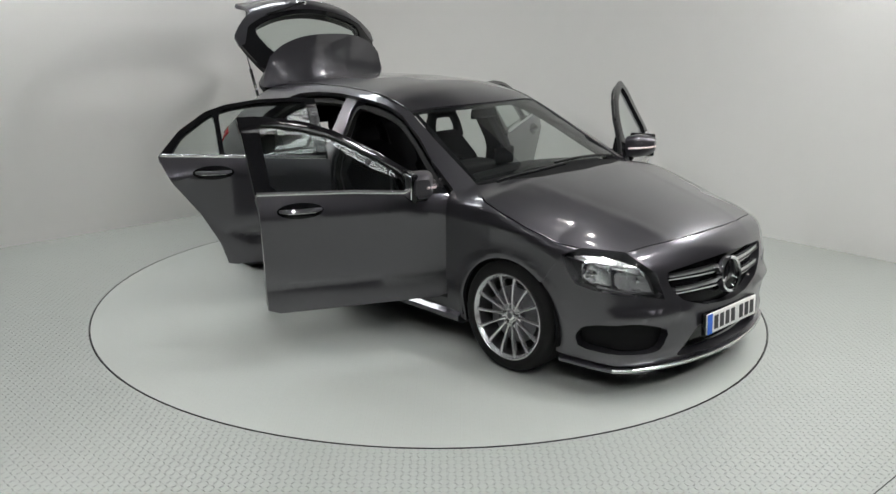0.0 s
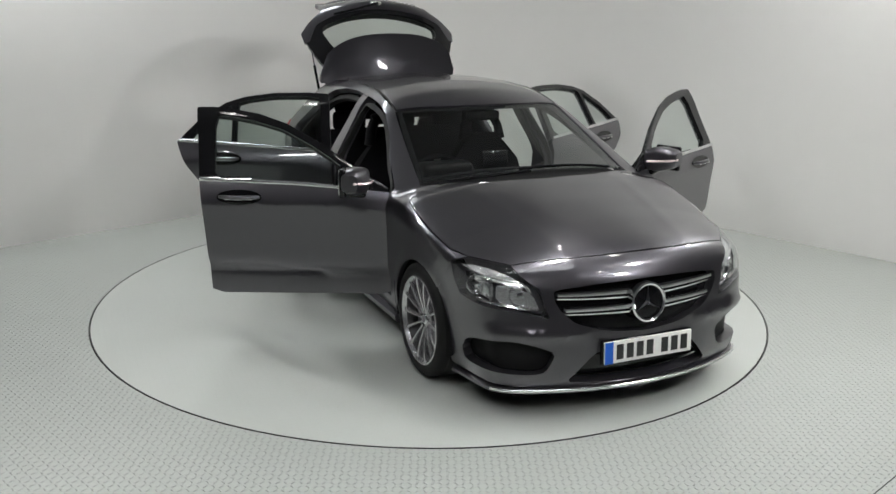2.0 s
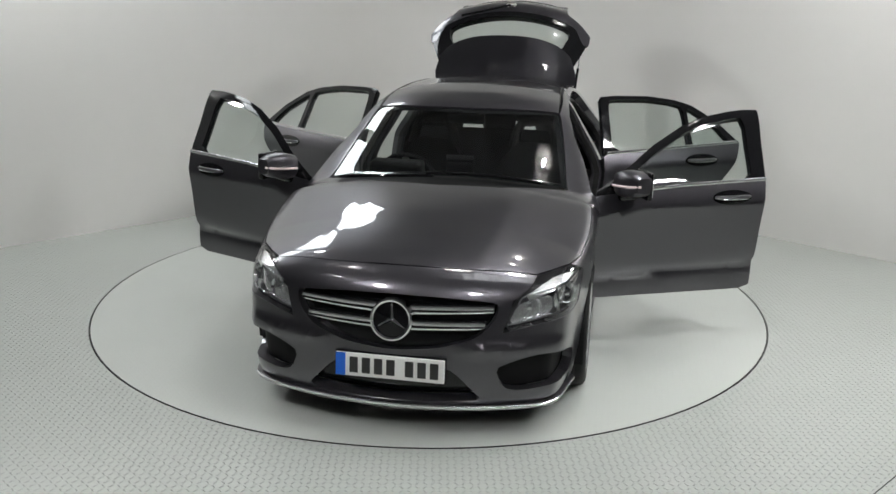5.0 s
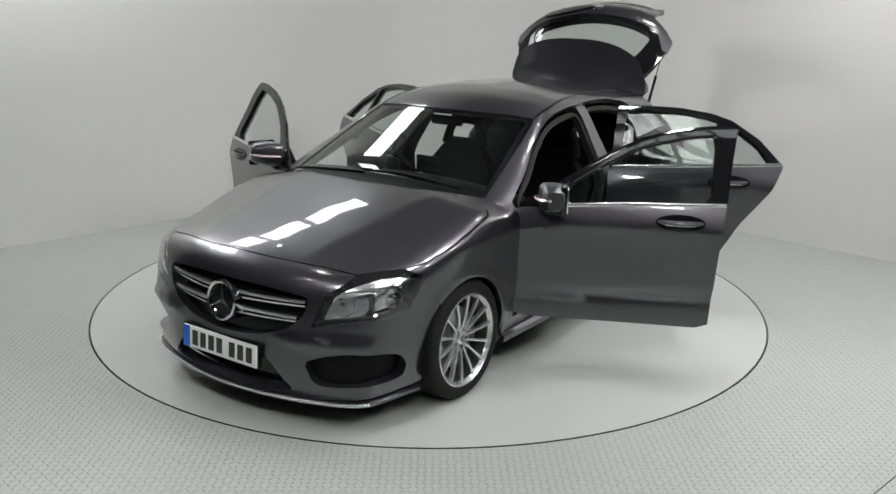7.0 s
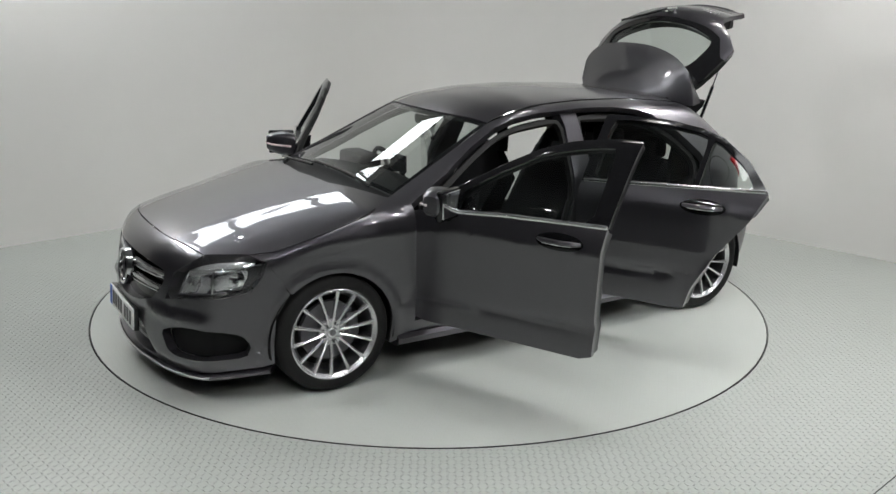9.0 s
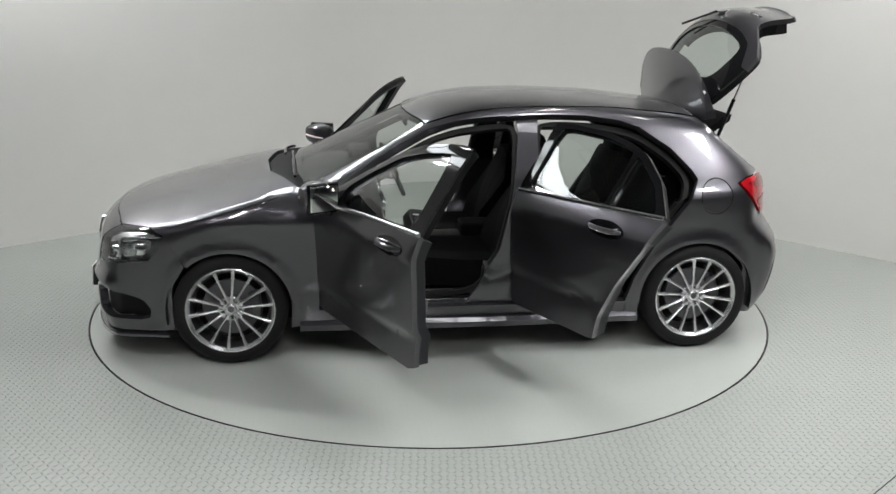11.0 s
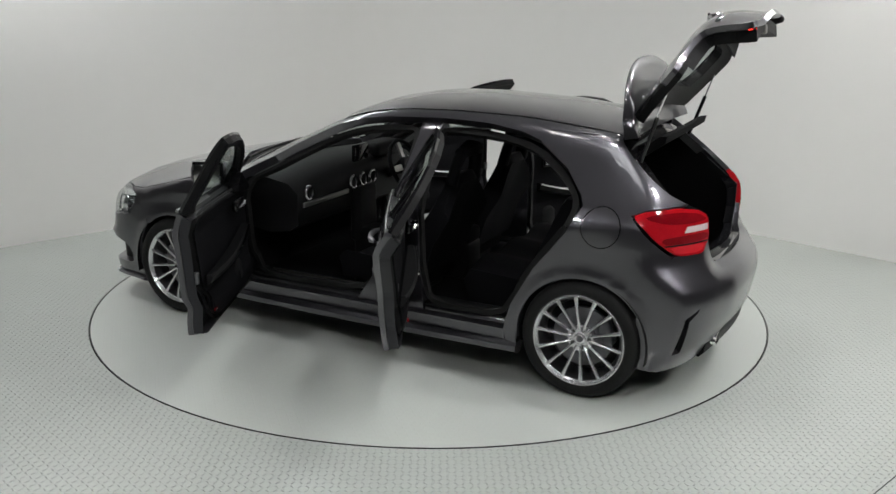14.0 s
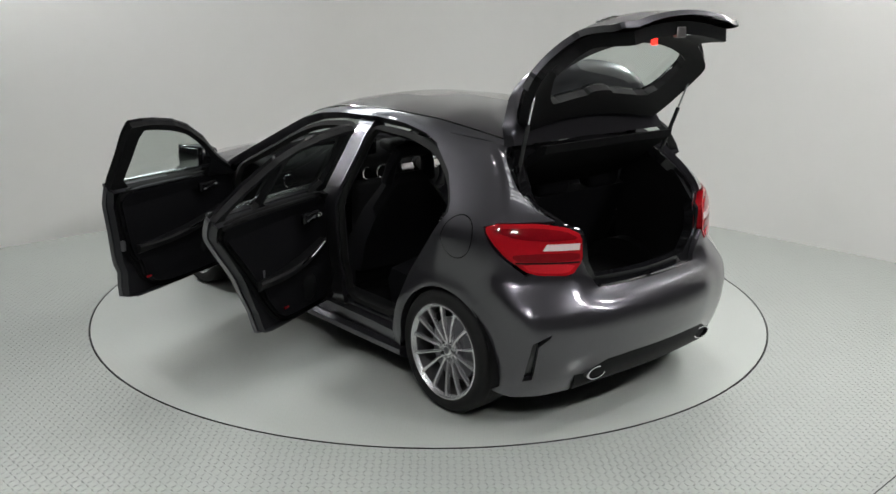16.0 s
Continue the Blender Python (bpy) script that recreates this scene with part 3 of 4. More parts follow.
    # nose
    half = [(0, 0.165), (20, 0.168), (38, 0.19), (48, 0.19), (50.8, 0.2), (52.2, 0.46), (55.8, 0.575), (50.6, 0.744)] + LAMP_LOW[1][1:] + LAMP_LOW[0] + nose_top[::-1]
    holes = [rounded(both_sides(turn(GRILLE)), 2, 0.15), rounded(both_sides(turn(MOUTH)), 1, 0.12), rounded(turn(INTAKE), 1, 0.2), rounded([(-a, b) for a, b in turn(INTAKE)], 1, 0.2)]
    skin("front_bumper", both_sides(turn(half)), "nose", PAINT, car, holes=holes, thick=0.05, step=0.035)
    bonnet = BONNET
    bonnet = bonnet + [(a, -b) for a, b in reversed(bonnet) if b > 0]
    skin("bonnet", frame_ring(bonnet, 0.004), "top", PAINT, car, thick=0.03)
    cowl = [(1.162, 0), (1.127, 0.345), (0.95, 0.69), (0.92, 0.68), (0.985, 0.4), (1.005, 0)]
    skin("cowl", cowl + [(a, -b) for a, b in cowl[4:0:-1]], "top", PLASTIC, car, off=-0.022, thick=0.04)
    screen = [(1.003, 0), (0.983, 0.4), (0.918, 0.692), (0.6, 0.646), (0.246, 0.579), (0.3, 0.34), (0.322, 0.2), (0.331, 0)]
    screen = screen + [(a, -b) for a, b in screen[6:0:-1]]
    glass_ob = skin("windscreen", screen, "top", GLASS, car, off=-0.006, thick=0.0)
    glass_ob.visible_shadow = False
    band = frame_ring(screen, 0.035)
    skin("windscreen_border", screen, "top", BLACK, car, holes=[band], off=-0.009, thick=0.0)
    roof = [(0.324, 0), (0.315, 0.2), (0.293, 0.34), (0.237, 0.58), (-0.2, 0.547), (-0.8, 0.515), (-1.41, 0.485), (-1.405, 0.25), (-1.40, 0)]
    roof = roof + [(a, -b) for a, b in roof[7:0:-1]]
    skin("roof", roof, "top", PAINT, car, thick=0.02)
    skin("headliner", frame_ring(roof, 0.01), "top", CLOTH, car, off=-0.045, thick=0.0)
    for s in (1, -1):
        ditch = lay("top", [(x, np.interp(x, [-1.41, -0.8, -0.2, 0.237], [0.4875, 0.5175, 0.5495, 0.5825])) for x in np.linspace(-1.4, 0.23, 24)])
        emit("roof_channel", Shape().tube([(p[0], p[1], p[2] - 0.001) for p in ditch], 0.0055, 6), BLACK, car, side=s)
    # tail
    half = [(0, 0.698), (12, 0.698), (22.5, 0.70), (26.8, 0.79), (28.2, 0.845)] + TAIL_LAMP[6:8] + [(46, 0.762), (48.6, 0.74), (52.2, 0.6), (53.0, 0.48), (51.4, 0.2), (46, 0.185), (38, 0.185), (31, 0.2), (27.5, 0.31), (21, 0.366), (12, 0.378), (0, 0.38)]
    slit = [(43.6, 0.29), (41.6, 0.49), (37.2, 0.536), (37.5, 0.52), (40.2, 0.475), (41.2, 0.30)]
    skin("rear_bumper", both_sides(turn(half)), "tail", PAINT, car, holes=[turn(slit), [(-a, b) for a, b in turn(slit)]], thick=0.05, step=0.035)
    low = []
    for q in range(-16, 17):
        a = radians(q * 1.9)
        c, d = math.cos(a), math.sin(a)
        p = lay("tail", [(a, 0.37)])[0]
        foot = 0.245 - 0.03 * (abs(q) / 16) ** 3
        low.append([(p[0] + r * c, p[1] - r * d * (1 if p[1] * d > 0 else -1), z) for r, z in ((0.09, 0.39), (0.02, 0.39), (0.018, 0.33), (0.03, foot + 0.03), (0.06, foot), (0.2, foot))])
    emit("diffuser", Shape().rings(low), PLASTIC, car, sharp=40)
    tip_x = float(lay("tail", [(radians(12.0), 0.37)])[0][0])
    for s in (1, -1):
        skin("bumper_vent", turn(frame_ring([(44, 0.28), (42, 0.5), (37, 0.55), (36.5, 0.515), (39.6, 0.47), (40.8, 0.29)], 0.0)), "tail", BLACK, car, off=-0.03, thick=0.0, side=s)
        pipe = Shape().lathe([(0.048, 0.0), (0.055, 0.004), (0.055, 0.09), (0.046, 0.09), (0.046, 0.01), (0.0, 0.01)], 24, pose(tip_x + 0.137, 0.43, 0.298, 0, -90, 0) @ Matrix.Diagonal((0.58, 1.25, 1, 1)))
        emit("exhaust_tip", pipe, CHROME, car, side=s)


def build_lamps(car):
    for s in (1, -1):
        body_ob = skin("headlight", turn(rounded(frame_ring(LAMP, 0.0), 1)), "nose", HOUSING, car, off=-0.075, thick=-0.068, side=s, label="clear headlight with chrome reflectors")
        cover = skin("lens_cover", turn(rounded(LAMP, 1, 0.12)), "nose", CLEAR, body_ob, off=-0.003, thick=0.0, side=s)
        cover.visible_shadow = False
        upper = [(30.5, 0.702), (34.5, 0.748), (39, 0.77), (44, 0.776), (48.2, 0.756), (47.6, 0.735), (42, 0.732), (35, 0.7), (31, 0.672)]
        skin("indicator_reflector", turn(rounded(upper, 1)), "nose", REFLECT, body_ob, off=-0.03, thick=0.03, step=0.03, side=s)
        inner = [(26.2, 0.558), (28.3, 0.65), (33, 0.69), (37.2, 0.7), (37.4, 0.605), (31, 0.578)]
        skin("beam_reflector", turn(rounded(inner, 1)), "nose", REFLECT, body_ob, off=-0.052, thick=0.02, step=0.03, side=s)
        outer = [(38.2, 0.61), (38.2, 0.7), (42, 0.72), (46.8, 0.715), (46.6, 0.655), (44.5, 0.615)]
        skin("beam_surround", turn(rounded(outer, 1)), "nose", REFLECT, body_ob, off=-0.056, thick=0.016, step=0.03, side=s)
        for a, z, r in ((31.6, 0.632, 0.05), (42, 0.665, 0.046)):
            p = lay("nose", [(radians(a), z)])[0]
            m = Matrix.Translation((p[0] - 0.045, p[1] - 0.03, p[2])) @ pose(0, 0, 0, 0, 78, a * 0.5)
            emit("reflector", Shape().lathe([(0.0, -0.05), (r * 0.3, -0.048), (r * 0.75, -0.025), (r, 0.0), (r * 1.1, 0.003), (r * 1.16, -0.03)], 28, m), CHROME, body_ob, side=s)
            emit("bulb", Shape().lathe([(0.0, 0.012), (0.014, 0.009), (0.02, -0.01), (0.022, -0.045)], 16, m), CHROME, body_ob, side=s)
        for a0, z0, a1, z1, w in ((26.0, 0.556, 41, 0.606, 0.008), (30.5, 0.69, 38, 0.712, 0.006), (37.8, 0.6, 37.8, 0.712, 0.006), (38, 0.715, 48, 0.735, 0.005)):
            strip = [lay("nose", [(radians(a0 + (a1 - a0) * q / 8), z0 + (z1 - z0) * q / 8)])[0] for q in range(9)]
            emit("chrome_strip", Shape().tube([(x - 0.034, y - 0.012, z) for x, y, z in strip], w, 6), CHROME, body_ob, side=s)
        ob = skin("tail_lamp", turn(rounded(TAIL_LAMP, 1, 0.15)), "tail", RED, car, off=0.006, thick=0.04, side=s, label="red tail lamp with a clear reversing strip")
        skin("clear_strip", turn([(29.5, 0.90), (29.3, 0.93), (38.5, 0.932), (39.5, 0.903)]), "tail", PALE, ob, off=0.009, thick=0.004, side=s)
        for band, mat in (([(29.2, 0.948), (33.4, 0.984), (41, 1.002), (49.5, 1.0), (52.0, 0.985), (46, 0.955), (38, 0.944)], DEEPRED),
                          ([(29.3, 0.85), (29.5, 0.888), (40.5, 0.89), (46.6, 0.885), (47.2, 0.872), (45.6, 0.852)], DEEPRED),
                          ([(32.6, 0.79), (30.2, 0.836), (44.8, 0.842), (42.4, 0.802)], BRIGHTRED)):
            skin("lens_band", turn(rounded(band, 1)), "tail", mat, ob, off=0.0095, thick=0.005, step=0.03, side=s)
        skin("lamp_rib", turn([(29.3, 0.838), (29.3, 0.845), (46.4, 0.85), (46.0, 0.843)]), "tail", BLACK, ob, off=0.0085, thick=0.004, side=s)
        skin("lamp_backing", turn(frame_ring(TAIL_LAMP, 0.0)), "tail", PLASTIC, ob, off=-0.04, thick=0.0, side=s)
    # grille
    back = skin("grille", rounded(both_sides(turn(GRILLE)), 2, 0.15), "nose", BLACK, car, off=-0.05, thick=0.0, label="black grille with chrome bars")
    for s in (1, -1):
        for z, z2, a1 in ((0.628, 0.636, 22.6), (0.555, 0.56, 20.6)):
            for dz, w, mat in ((0.0, 0.023, SATIN), (-0.004, 0.007, BLACK)):
                loops = []
                for q in range(13):
                    a = 4.0 + (a1 - 4.0) * q / 12
                    zz = z + (z2 - z) * q / 12 + dz
                    p = lay("nose", [(radians(a), zz)])[0]
                    h = w * (1 - 0.25 * q / 12)
                    o = 0.012 if mat == SATIN else 0.008
                    loops.append([(p[0] - o - 0.02, p[1], zz - h), (p[0] - o, p[1], zz - h * 0.9), (p[0] - o + (0.004 if mat == SATIN else 0.006), p[1], zz), (p[0] - o, p[1], zz + h * 0.9), (p[0] - o - 0.02, p[1], zz + h)])
                emit("grille_bar", Shape().rings(loops), mat, back, side=s)
    m = pose(2.19, 0, 0.585, 0, 82, 0)
    emit("badge_disc", Shape().lathe([(0.0, 0.004), (0.085, 0.0), (0.085, -0.04)], 32, m), BLACK, back)
    emit("badge_ring", Shape().lathe([(0.082, -0.01), (0.084, 0.012), (0.092, 0.017), (0.1, 0.012), (0.102, -0.02)], 40, m), CHROME, back)
    for k in range(3):
        arm = Shape().add([(-0.012, 0, 0.004), (0, 0.0, 0.018), (0.012, 0, 0.004), (0.0, 0.084, 0.008), (0, -0.01, 0.006)], [(0, 1, 3), (1, 2, 3), (0, 4, 1), (4, 2, 1)], m @ pose(0, 0, 0, 0, 0, 90 + 120 * k))
        emit("badge_arm", arm, CHROME, back)
    small = Shape().lathe([(0.0, 0.004), (0.022, 0.002), (0.026, 0.0), (0.026, -0.01)], 20, pose(2.05, 0, 0.772, 0, 35, 0))
    emit("bonnet_badge", small, CHROME, car)
    skin("lower_grille", rounded(both_sides(turn(MOUTH)), 1, 0.12), "nose", BLACK, car, off=-0.06, thick=0.0)
    for s in (1, -1):
        ob = skin("side_intake", rounded(turn(INTAKE), 1, 0.2), "nose", PLASTIC, car, off=-0.055, thick=0.0, side=s)
    lip = []
    for q in range(-20, 21):
        a = radians(q * 2.5)
        p = lay("nose", [(a, 0.185)])[0]
        c, d = math.cos(a), math.sin(a)
        lip.append([(p[0] + r * c, p[1] + r * d, z) for r, z in ((-0.05, 0.178), (0.008, 0.176), (0.022, 0.168), (0.02, 0.155), (0.0, 0.148), (-0.05, 0.148))])
    emit("front_lip", Shape().rings(lip), PAINT, car)
    edge = [[(p[0] + r * math.cos(a), p[1] + r * math.sin(a), z) for r, z in ((0.0, 0.172), (0.02, 0.1745), (0.0245, 0.171), (0.0245, 0.160), (0.018, 0.156), (0.0, 0.16))]
            for a, p in ((radians(q * 2.5), lay("nose", [(radians(q * 2.5), 0.185)])[0]) for q in range(-15, 16))]
    emit("lip_strip", Shape().rings(edge), SATIN, car, "bright silver strip along the front lip")
    # number plate: plain bars stand for its characters
    tilt = pose(2.225, 0, 0.36, 0, -4, 0)
    plate = emit("number_plate", Shape().box((-0.006, -0.26, -0.056), (0.006, 0.26, 0.056), 0.004, tilt), WHITE, car, "white number plate with a blue band")
    emit("plate_holder", Shape().box((-0.03, -0.265, -0.062), (-0.004, 0.265, 0.06), 0.004, tilt), BLACK, car)
    emit("blue_band", Shape().box((0.005, -0.259, -0.055), (0.0075, -0.212, 0.055), 0.0, tilt), BLUE, plate)
    x = -0.198
    for k in range(7):
        if k == 4:
            x += 0.03
        emit("bar", Shape().box((0.005, x + 0.006, -0.038), (0.0075, x + 0.046, 0.038), 0.0, tilt), INK, plate)
        x += 0.059


def hinge(x, y, angle):
    return Matrix.Translation((x, y, 0)) @ pose(0, 0, 0, 0, 0, -angle) @ Matrix.Translation((-x, -y, 0))


def build_door(car, s, rear):
    low = 0.312
    if rear:
        xf = hinge(-0.255, 0.845, 64)
        lower = [(-0.245, low), (-0.262, 0.7), (-0.27, 0.985)] + [(-0.8, 1.012), (-1.335, 1.035)] + REAR_EDGE[0:4] + [(-0.94, low)]
        top = [(-0.272, 0.975), (-0.30, 1.2), (-0.318, 1.352), (-0.45, 1.358), (-0.7, 1.35), (-0.9, 1.322), (-1.03, 1.282), (-1.2, 1.175), (-1.33, 1.04), (-1.33, 1.025), (-0.8, 1.0)]
        pane = [(-0.338, 0.985), (-0.372, 1.322), (-0.45, 1.334), (-0.7, 1.327), (-0.88, 1.30), (-0.95, 1.279), (-0.93, 1.0)]
        quarter_pane = [(-0.96, 1.0), (-0.98, 1.267), (-1.02, 1.252), (-1.18, 1.148), (-1.25, 1.06), (-1.25, 1.025)]
        holes = [pane, quarter_pane]
        hx = (-1.12, -0.90)
        name, label = "rear_door", "grey rear door standing wide open"
    else:
        xf = hinge(0.85, 0.845, 65 if s > 0 else 66.5)
        lower = [(0.855, low), (0.84, 0.55), (0.86, 0.8), (0.855, 0.93)] + [(0.3, 0.972), (-0.245, 0.99)] + [(-0.235, 0.9), (-0.222, 0.7), (-0.2, low)]
        top = [(0.83, 0.925), (0.835, 0.955), (0.62, 1.075), (0.43, 1.192), (0.23, 1.292), (0.07, 1.342), (-0.1, 1.368), (-0.2, 1.376), (-0.296, 1.374), (-0.27, 1.2), (-0.245, 0.98), (0.3, 0.96)]
        pane = [(0.60, 0.965), (0.575, 1.06), (0.42, 1.158), (0.22, 1.258), (0.06, 1.301), (-0.08, 1.326), (-0.185, 1.334), (-0.158, 0.98), (0.2, 0.975)]
        holes = [pane]
        hx = (-0.13, 0.10)
        name, label = "front_door", "grey front door standing wide open"
    door = skin(name, rounded(lower, 1, 0.06), "side", PAINT, car, thick=0.028, side=s, xf=xf, label=label)
    # shell in darkened grey, which holds the shade inside the door's edge
    skin("door_shell", rounded(frame_ring(lower, 0.007), 1, 0.06), "side", SHUT_SHADE, door, off=-0.028, thick=0.05, side=s, xf=xf)
    skin("window_frame", rounded(top, 1, 0.05), "side", BLACK, door, holes=[rounded(h, 1, 0.15) for h in holes], off=-0.004, thick=0.014, side=s, xf=xf)
    skin("window_seal", rounded(frame_ring(top, 0.002), 1, 0.05), "side", PLASTIC, door, holes=[rounded(h, 1, 0.15) for h in holes], off=-0.018, thick=0.032, back=True, side=s, xf=xf)
    for h in holes:
        g = skin("window_pane", frame_ring(h, -0.008), "side", GLASS, door, off=-0.02, thick=0.0, side=s, xf=xf)
        g.visible_shadow = False
    # chrome strip along the window's foot
    ends = (-0.29, -1.325) if rear else (0.60, -0.243)
    pts = []
    for q in range(13):
        x = ends[0] + (ends[1] - ends[0]) * q / 12
        z = np.interp(x, [-1.335, -0.8, -0.27, -0.245, 0.3, 0.855], [1.037, 1.014, 0.99, 0.992, 0.975, 0.935])
        pts.append(lay("side", [(x, z)])[0])
    emit("belt_trim", Shape().tube([(p[0], p[1] + 0.004, p[2]) for p in pts], 0.0095, 8, 1.2), SATIN, door, side=s, xf=xf)
    # outer handle: a bar over a flat black ellipse painted for the hollow's shade
    zc = 0.925 if rear else 0.895
    xm = 0.5 * (hx[0] + hx[1])
    hollow = [(xm + 0.128 * math.cos(q), zc + 0.042 * math.sin(q)) for q in [2 * math.pi * i / 20 for i in range(20)]]
    skin("handle_shade", hollow, "side", BLACK, door, off=0.0015, thick=0.0, step=0.02, side=s, xf=xf)
    pts = [lay("side", [(hx[0] + (hx[1] - hx[0]) * q / 12, zc + 0.004)])[0] for q in range(13)]
    bar = Shape().tube([(p[0], p[1] + 0.006 + 0.028 * math.sin(math.pi * min(1, max(0, (q - 0.5) / 11))) ** 0.5, p[2]) for q, p in enumerate(pts)], [0.008, 0.011, 0.013, 0.0135, 0.0135, 0.0135, 0.0135, 0.0135, 0.0135, 0.0135, 0.013, 0.011, 0.008], 8, 1.05)
    emit("door_handle", bar, PAINT, door, side=s, xf=xf)
    emit("handle_strip", Shape().tube([(p[0], p[1] + 0.042 - 0.012 * abs(q - 6) / 6, p[2] - 0.009) for q, p in enumerate(pts) if 1 < q < 11], 0.0035, 6), CHROME, door, side=s, xf=xf)
    # inner trim
    if rear:
        edge = [(-0.30, 0.36), (-0.31, 0.7), (-0.31, 0.975), (-0.8, 1.0), (-1.275, 1.02), (-1.26, 0.95), (-1.19, 0.85), (-1.05, 0.69), (-0.92, 0.52), (-0.83, 0.4), (-0.75, 0.36)]
    else:
        edge = [(0.8, 0.36), (0.795, 0.55), (0.81, 0.8), (0.8, 0.915), (0.3, 0.955), (-0.175, 0.97), (-0.17, 0.8), (-0.145, 0.62), (-0.08, 0.46), (0.03, 0.375), (0.14, 0.355)]
    skin("inner_trim", rounded(edge, 2, 0.2), "side", CLOTH, door, off=-0.092, thick=-0.017, side=s, xf=xf)
    for gap, width in ((0.0, 0.012), (-0.028, 0.009)):
        loop = rounded(frame_ring(edge, gap), 2, 0.2)
        skin("weatherstrip", frame_ring(loop, -width), "side", RUBBER, door, holes=[loop], off=-0.072 - gap * 0.2, thick=0.012, step=0.1, side=s, xf=xf)
    if rear:
        x0, x1 = -1.02, -0.42
    else:
        x0, x1 = -0.12, 0.62
    arm = []
    for q in range(11):
        x = x1 + (x0 - x1) * q / 10
        z = 0.62 + 0.09 * (1 - q / 10) ** 2
        w = 0.045 * math.sin(math.pi * (0.12 + 0.82 * q / 10)) + 0.012
        arm.append([(x, 0.77, z - 0.045), (x, 0.77 - w, z - 0.03), (x, 0.77 - w - 0.012, z), (x, 0.77 - w, z + 0.014), (x, 0.77, z + 0.012)])
    emit("armrest", Shape().rings(arm), PLASTIC, door, side=s, xf=xf)
    emit("pull_strip", Shape().tube([(a[2][0], a[2][1] - 0.004, a[2][2] + 0.01) for a in arm[:6]], 0.006, 6), CHROME, door, side=s, xf=xf)
    hz, hxx = 0.86, x1 - 0.1
    emit("release_bezel", Shape().box((hxx - 0.09, 0.742, hz - 0.03), (hxx + 0.07, 0.772, hz + 0.03), 0.012), BLACK, door, side=s, xf=xf)
    emit("release_handle", Shape().tube([(hxx + 0.06, 0.735, hz + 0.004), (hxx + 0.02, 0.722, hz + 0.012), (hxx - 0.03, 0.722, hz + 0.004), (hxx - 0.075, 0.735, hz - 0.012)], [0.012, 0.013, 0.011, 0.006], 8), CHROME, door, side=s, xf=xf)
    speaker = Shape().lathe([(0.0, 0.012), (0.06, 0.012), (0.075, 0.004), (0.08, 0.0)], 24, pose(x1 - 0.12, 0.772, 0.46, 90, 0, 0))
    emit("speaker_grille", speaker, PLASTIC, door, side=s, xf=xf)
    edge_x = -0.955 if rear else -0.215
    emit("door_reflector", Shape().box((edge_x + 0.13, 0.742, 0.428), (edge_x + 0.17, 0.750, 0.440), 0.002), DEEPRED, door, side=s, xf=xf)
    emit("door_latch", Shape().box((edge_x + 0.006, 0.785, 0.61), (edge_x + 0.03, 0.81, 0.67), 0.005), DARKALLOY, door, side=s, xf=xf)
    if not rear:
        build_mirror(door, s, xf)


def build_mirror(door, s, xf):
    xf = xf @ Matrix.Translation((0.70, 0.93, 1.0)) @ Matrix.Diagonal((1.16, 1.1, 1.16, 1)) @ Matrix.Translation((-0.75, -0.965, -1.035))
    loops = []
    for q in range(9):
        f = q / 8
        y = 0.885 + 0.18 * f
        k = (0.84 + 0.16 * math.sin(math.pi * min(1, f * 1.3))) * (1 - 0.35 * max(0, f - 0.75) ** 2 / 0.0625)
        loop = []
        for i in range(16):
            a = 2 * math.pi * i / 16
            cx, sz = math.cos(a), math.sin(a)
            loop.append((0.72 - 0.03 * f + 0.068 * k * (abs(cx) ** 0.55) * (1 if cx > 0 else -1), y, 1.035 + 0.012 * f + 0.07 * k * (abs(sz) ** 0.55) * (1 if sz > 0 else -1)))
        loops.append(loop)
    shell = emit("mirror", Shape().rings(loops), PAINT, door, side=s, xf=xf, label="grey door mirror with a turn signal strip")
    for ob_name, mat, lo, hi in (("mirror_foot", BLACK, (0.67, 0.83, 0.95), (0.76, 0.94, 0.985)),):
        emit(ob_name, Shape().box(lo, hi, 0.015), mat, door, side=s, xf=xf)
    emit("mirror_glass", Shape().box((0.634, 0.905, 0.985), (0.642, 1.045, 1.098), 0.003), MIRROR, door, side=s, xf=xf)
    emit("mirror_rim", Shape().box((0.64, 0.895, 0.972), (0.67, 1.055, 1.11), 0.01), BLACK, door, side=s, xf=xf)
    emit("turn_signal", Shape().tube([(0.79, 0.91, 1.03), (0.785, 0.97, 1.035), (0.76, 1.035, 1.04), (0.71, 1.068, 1.045)], 0.007, 6), PALE, door, side=s, xf=xf)
    tri = Shape().rings([[(0.835, y, 0.94), (0.60, y, 0.965), (0.605, y - 0.03, 1.07), (0.80, y - 0.015, 0.965)] for y in (0.815, 0.868)])
    emit("mirror_base", tri, BLACK, door, side=s, xf=xf)


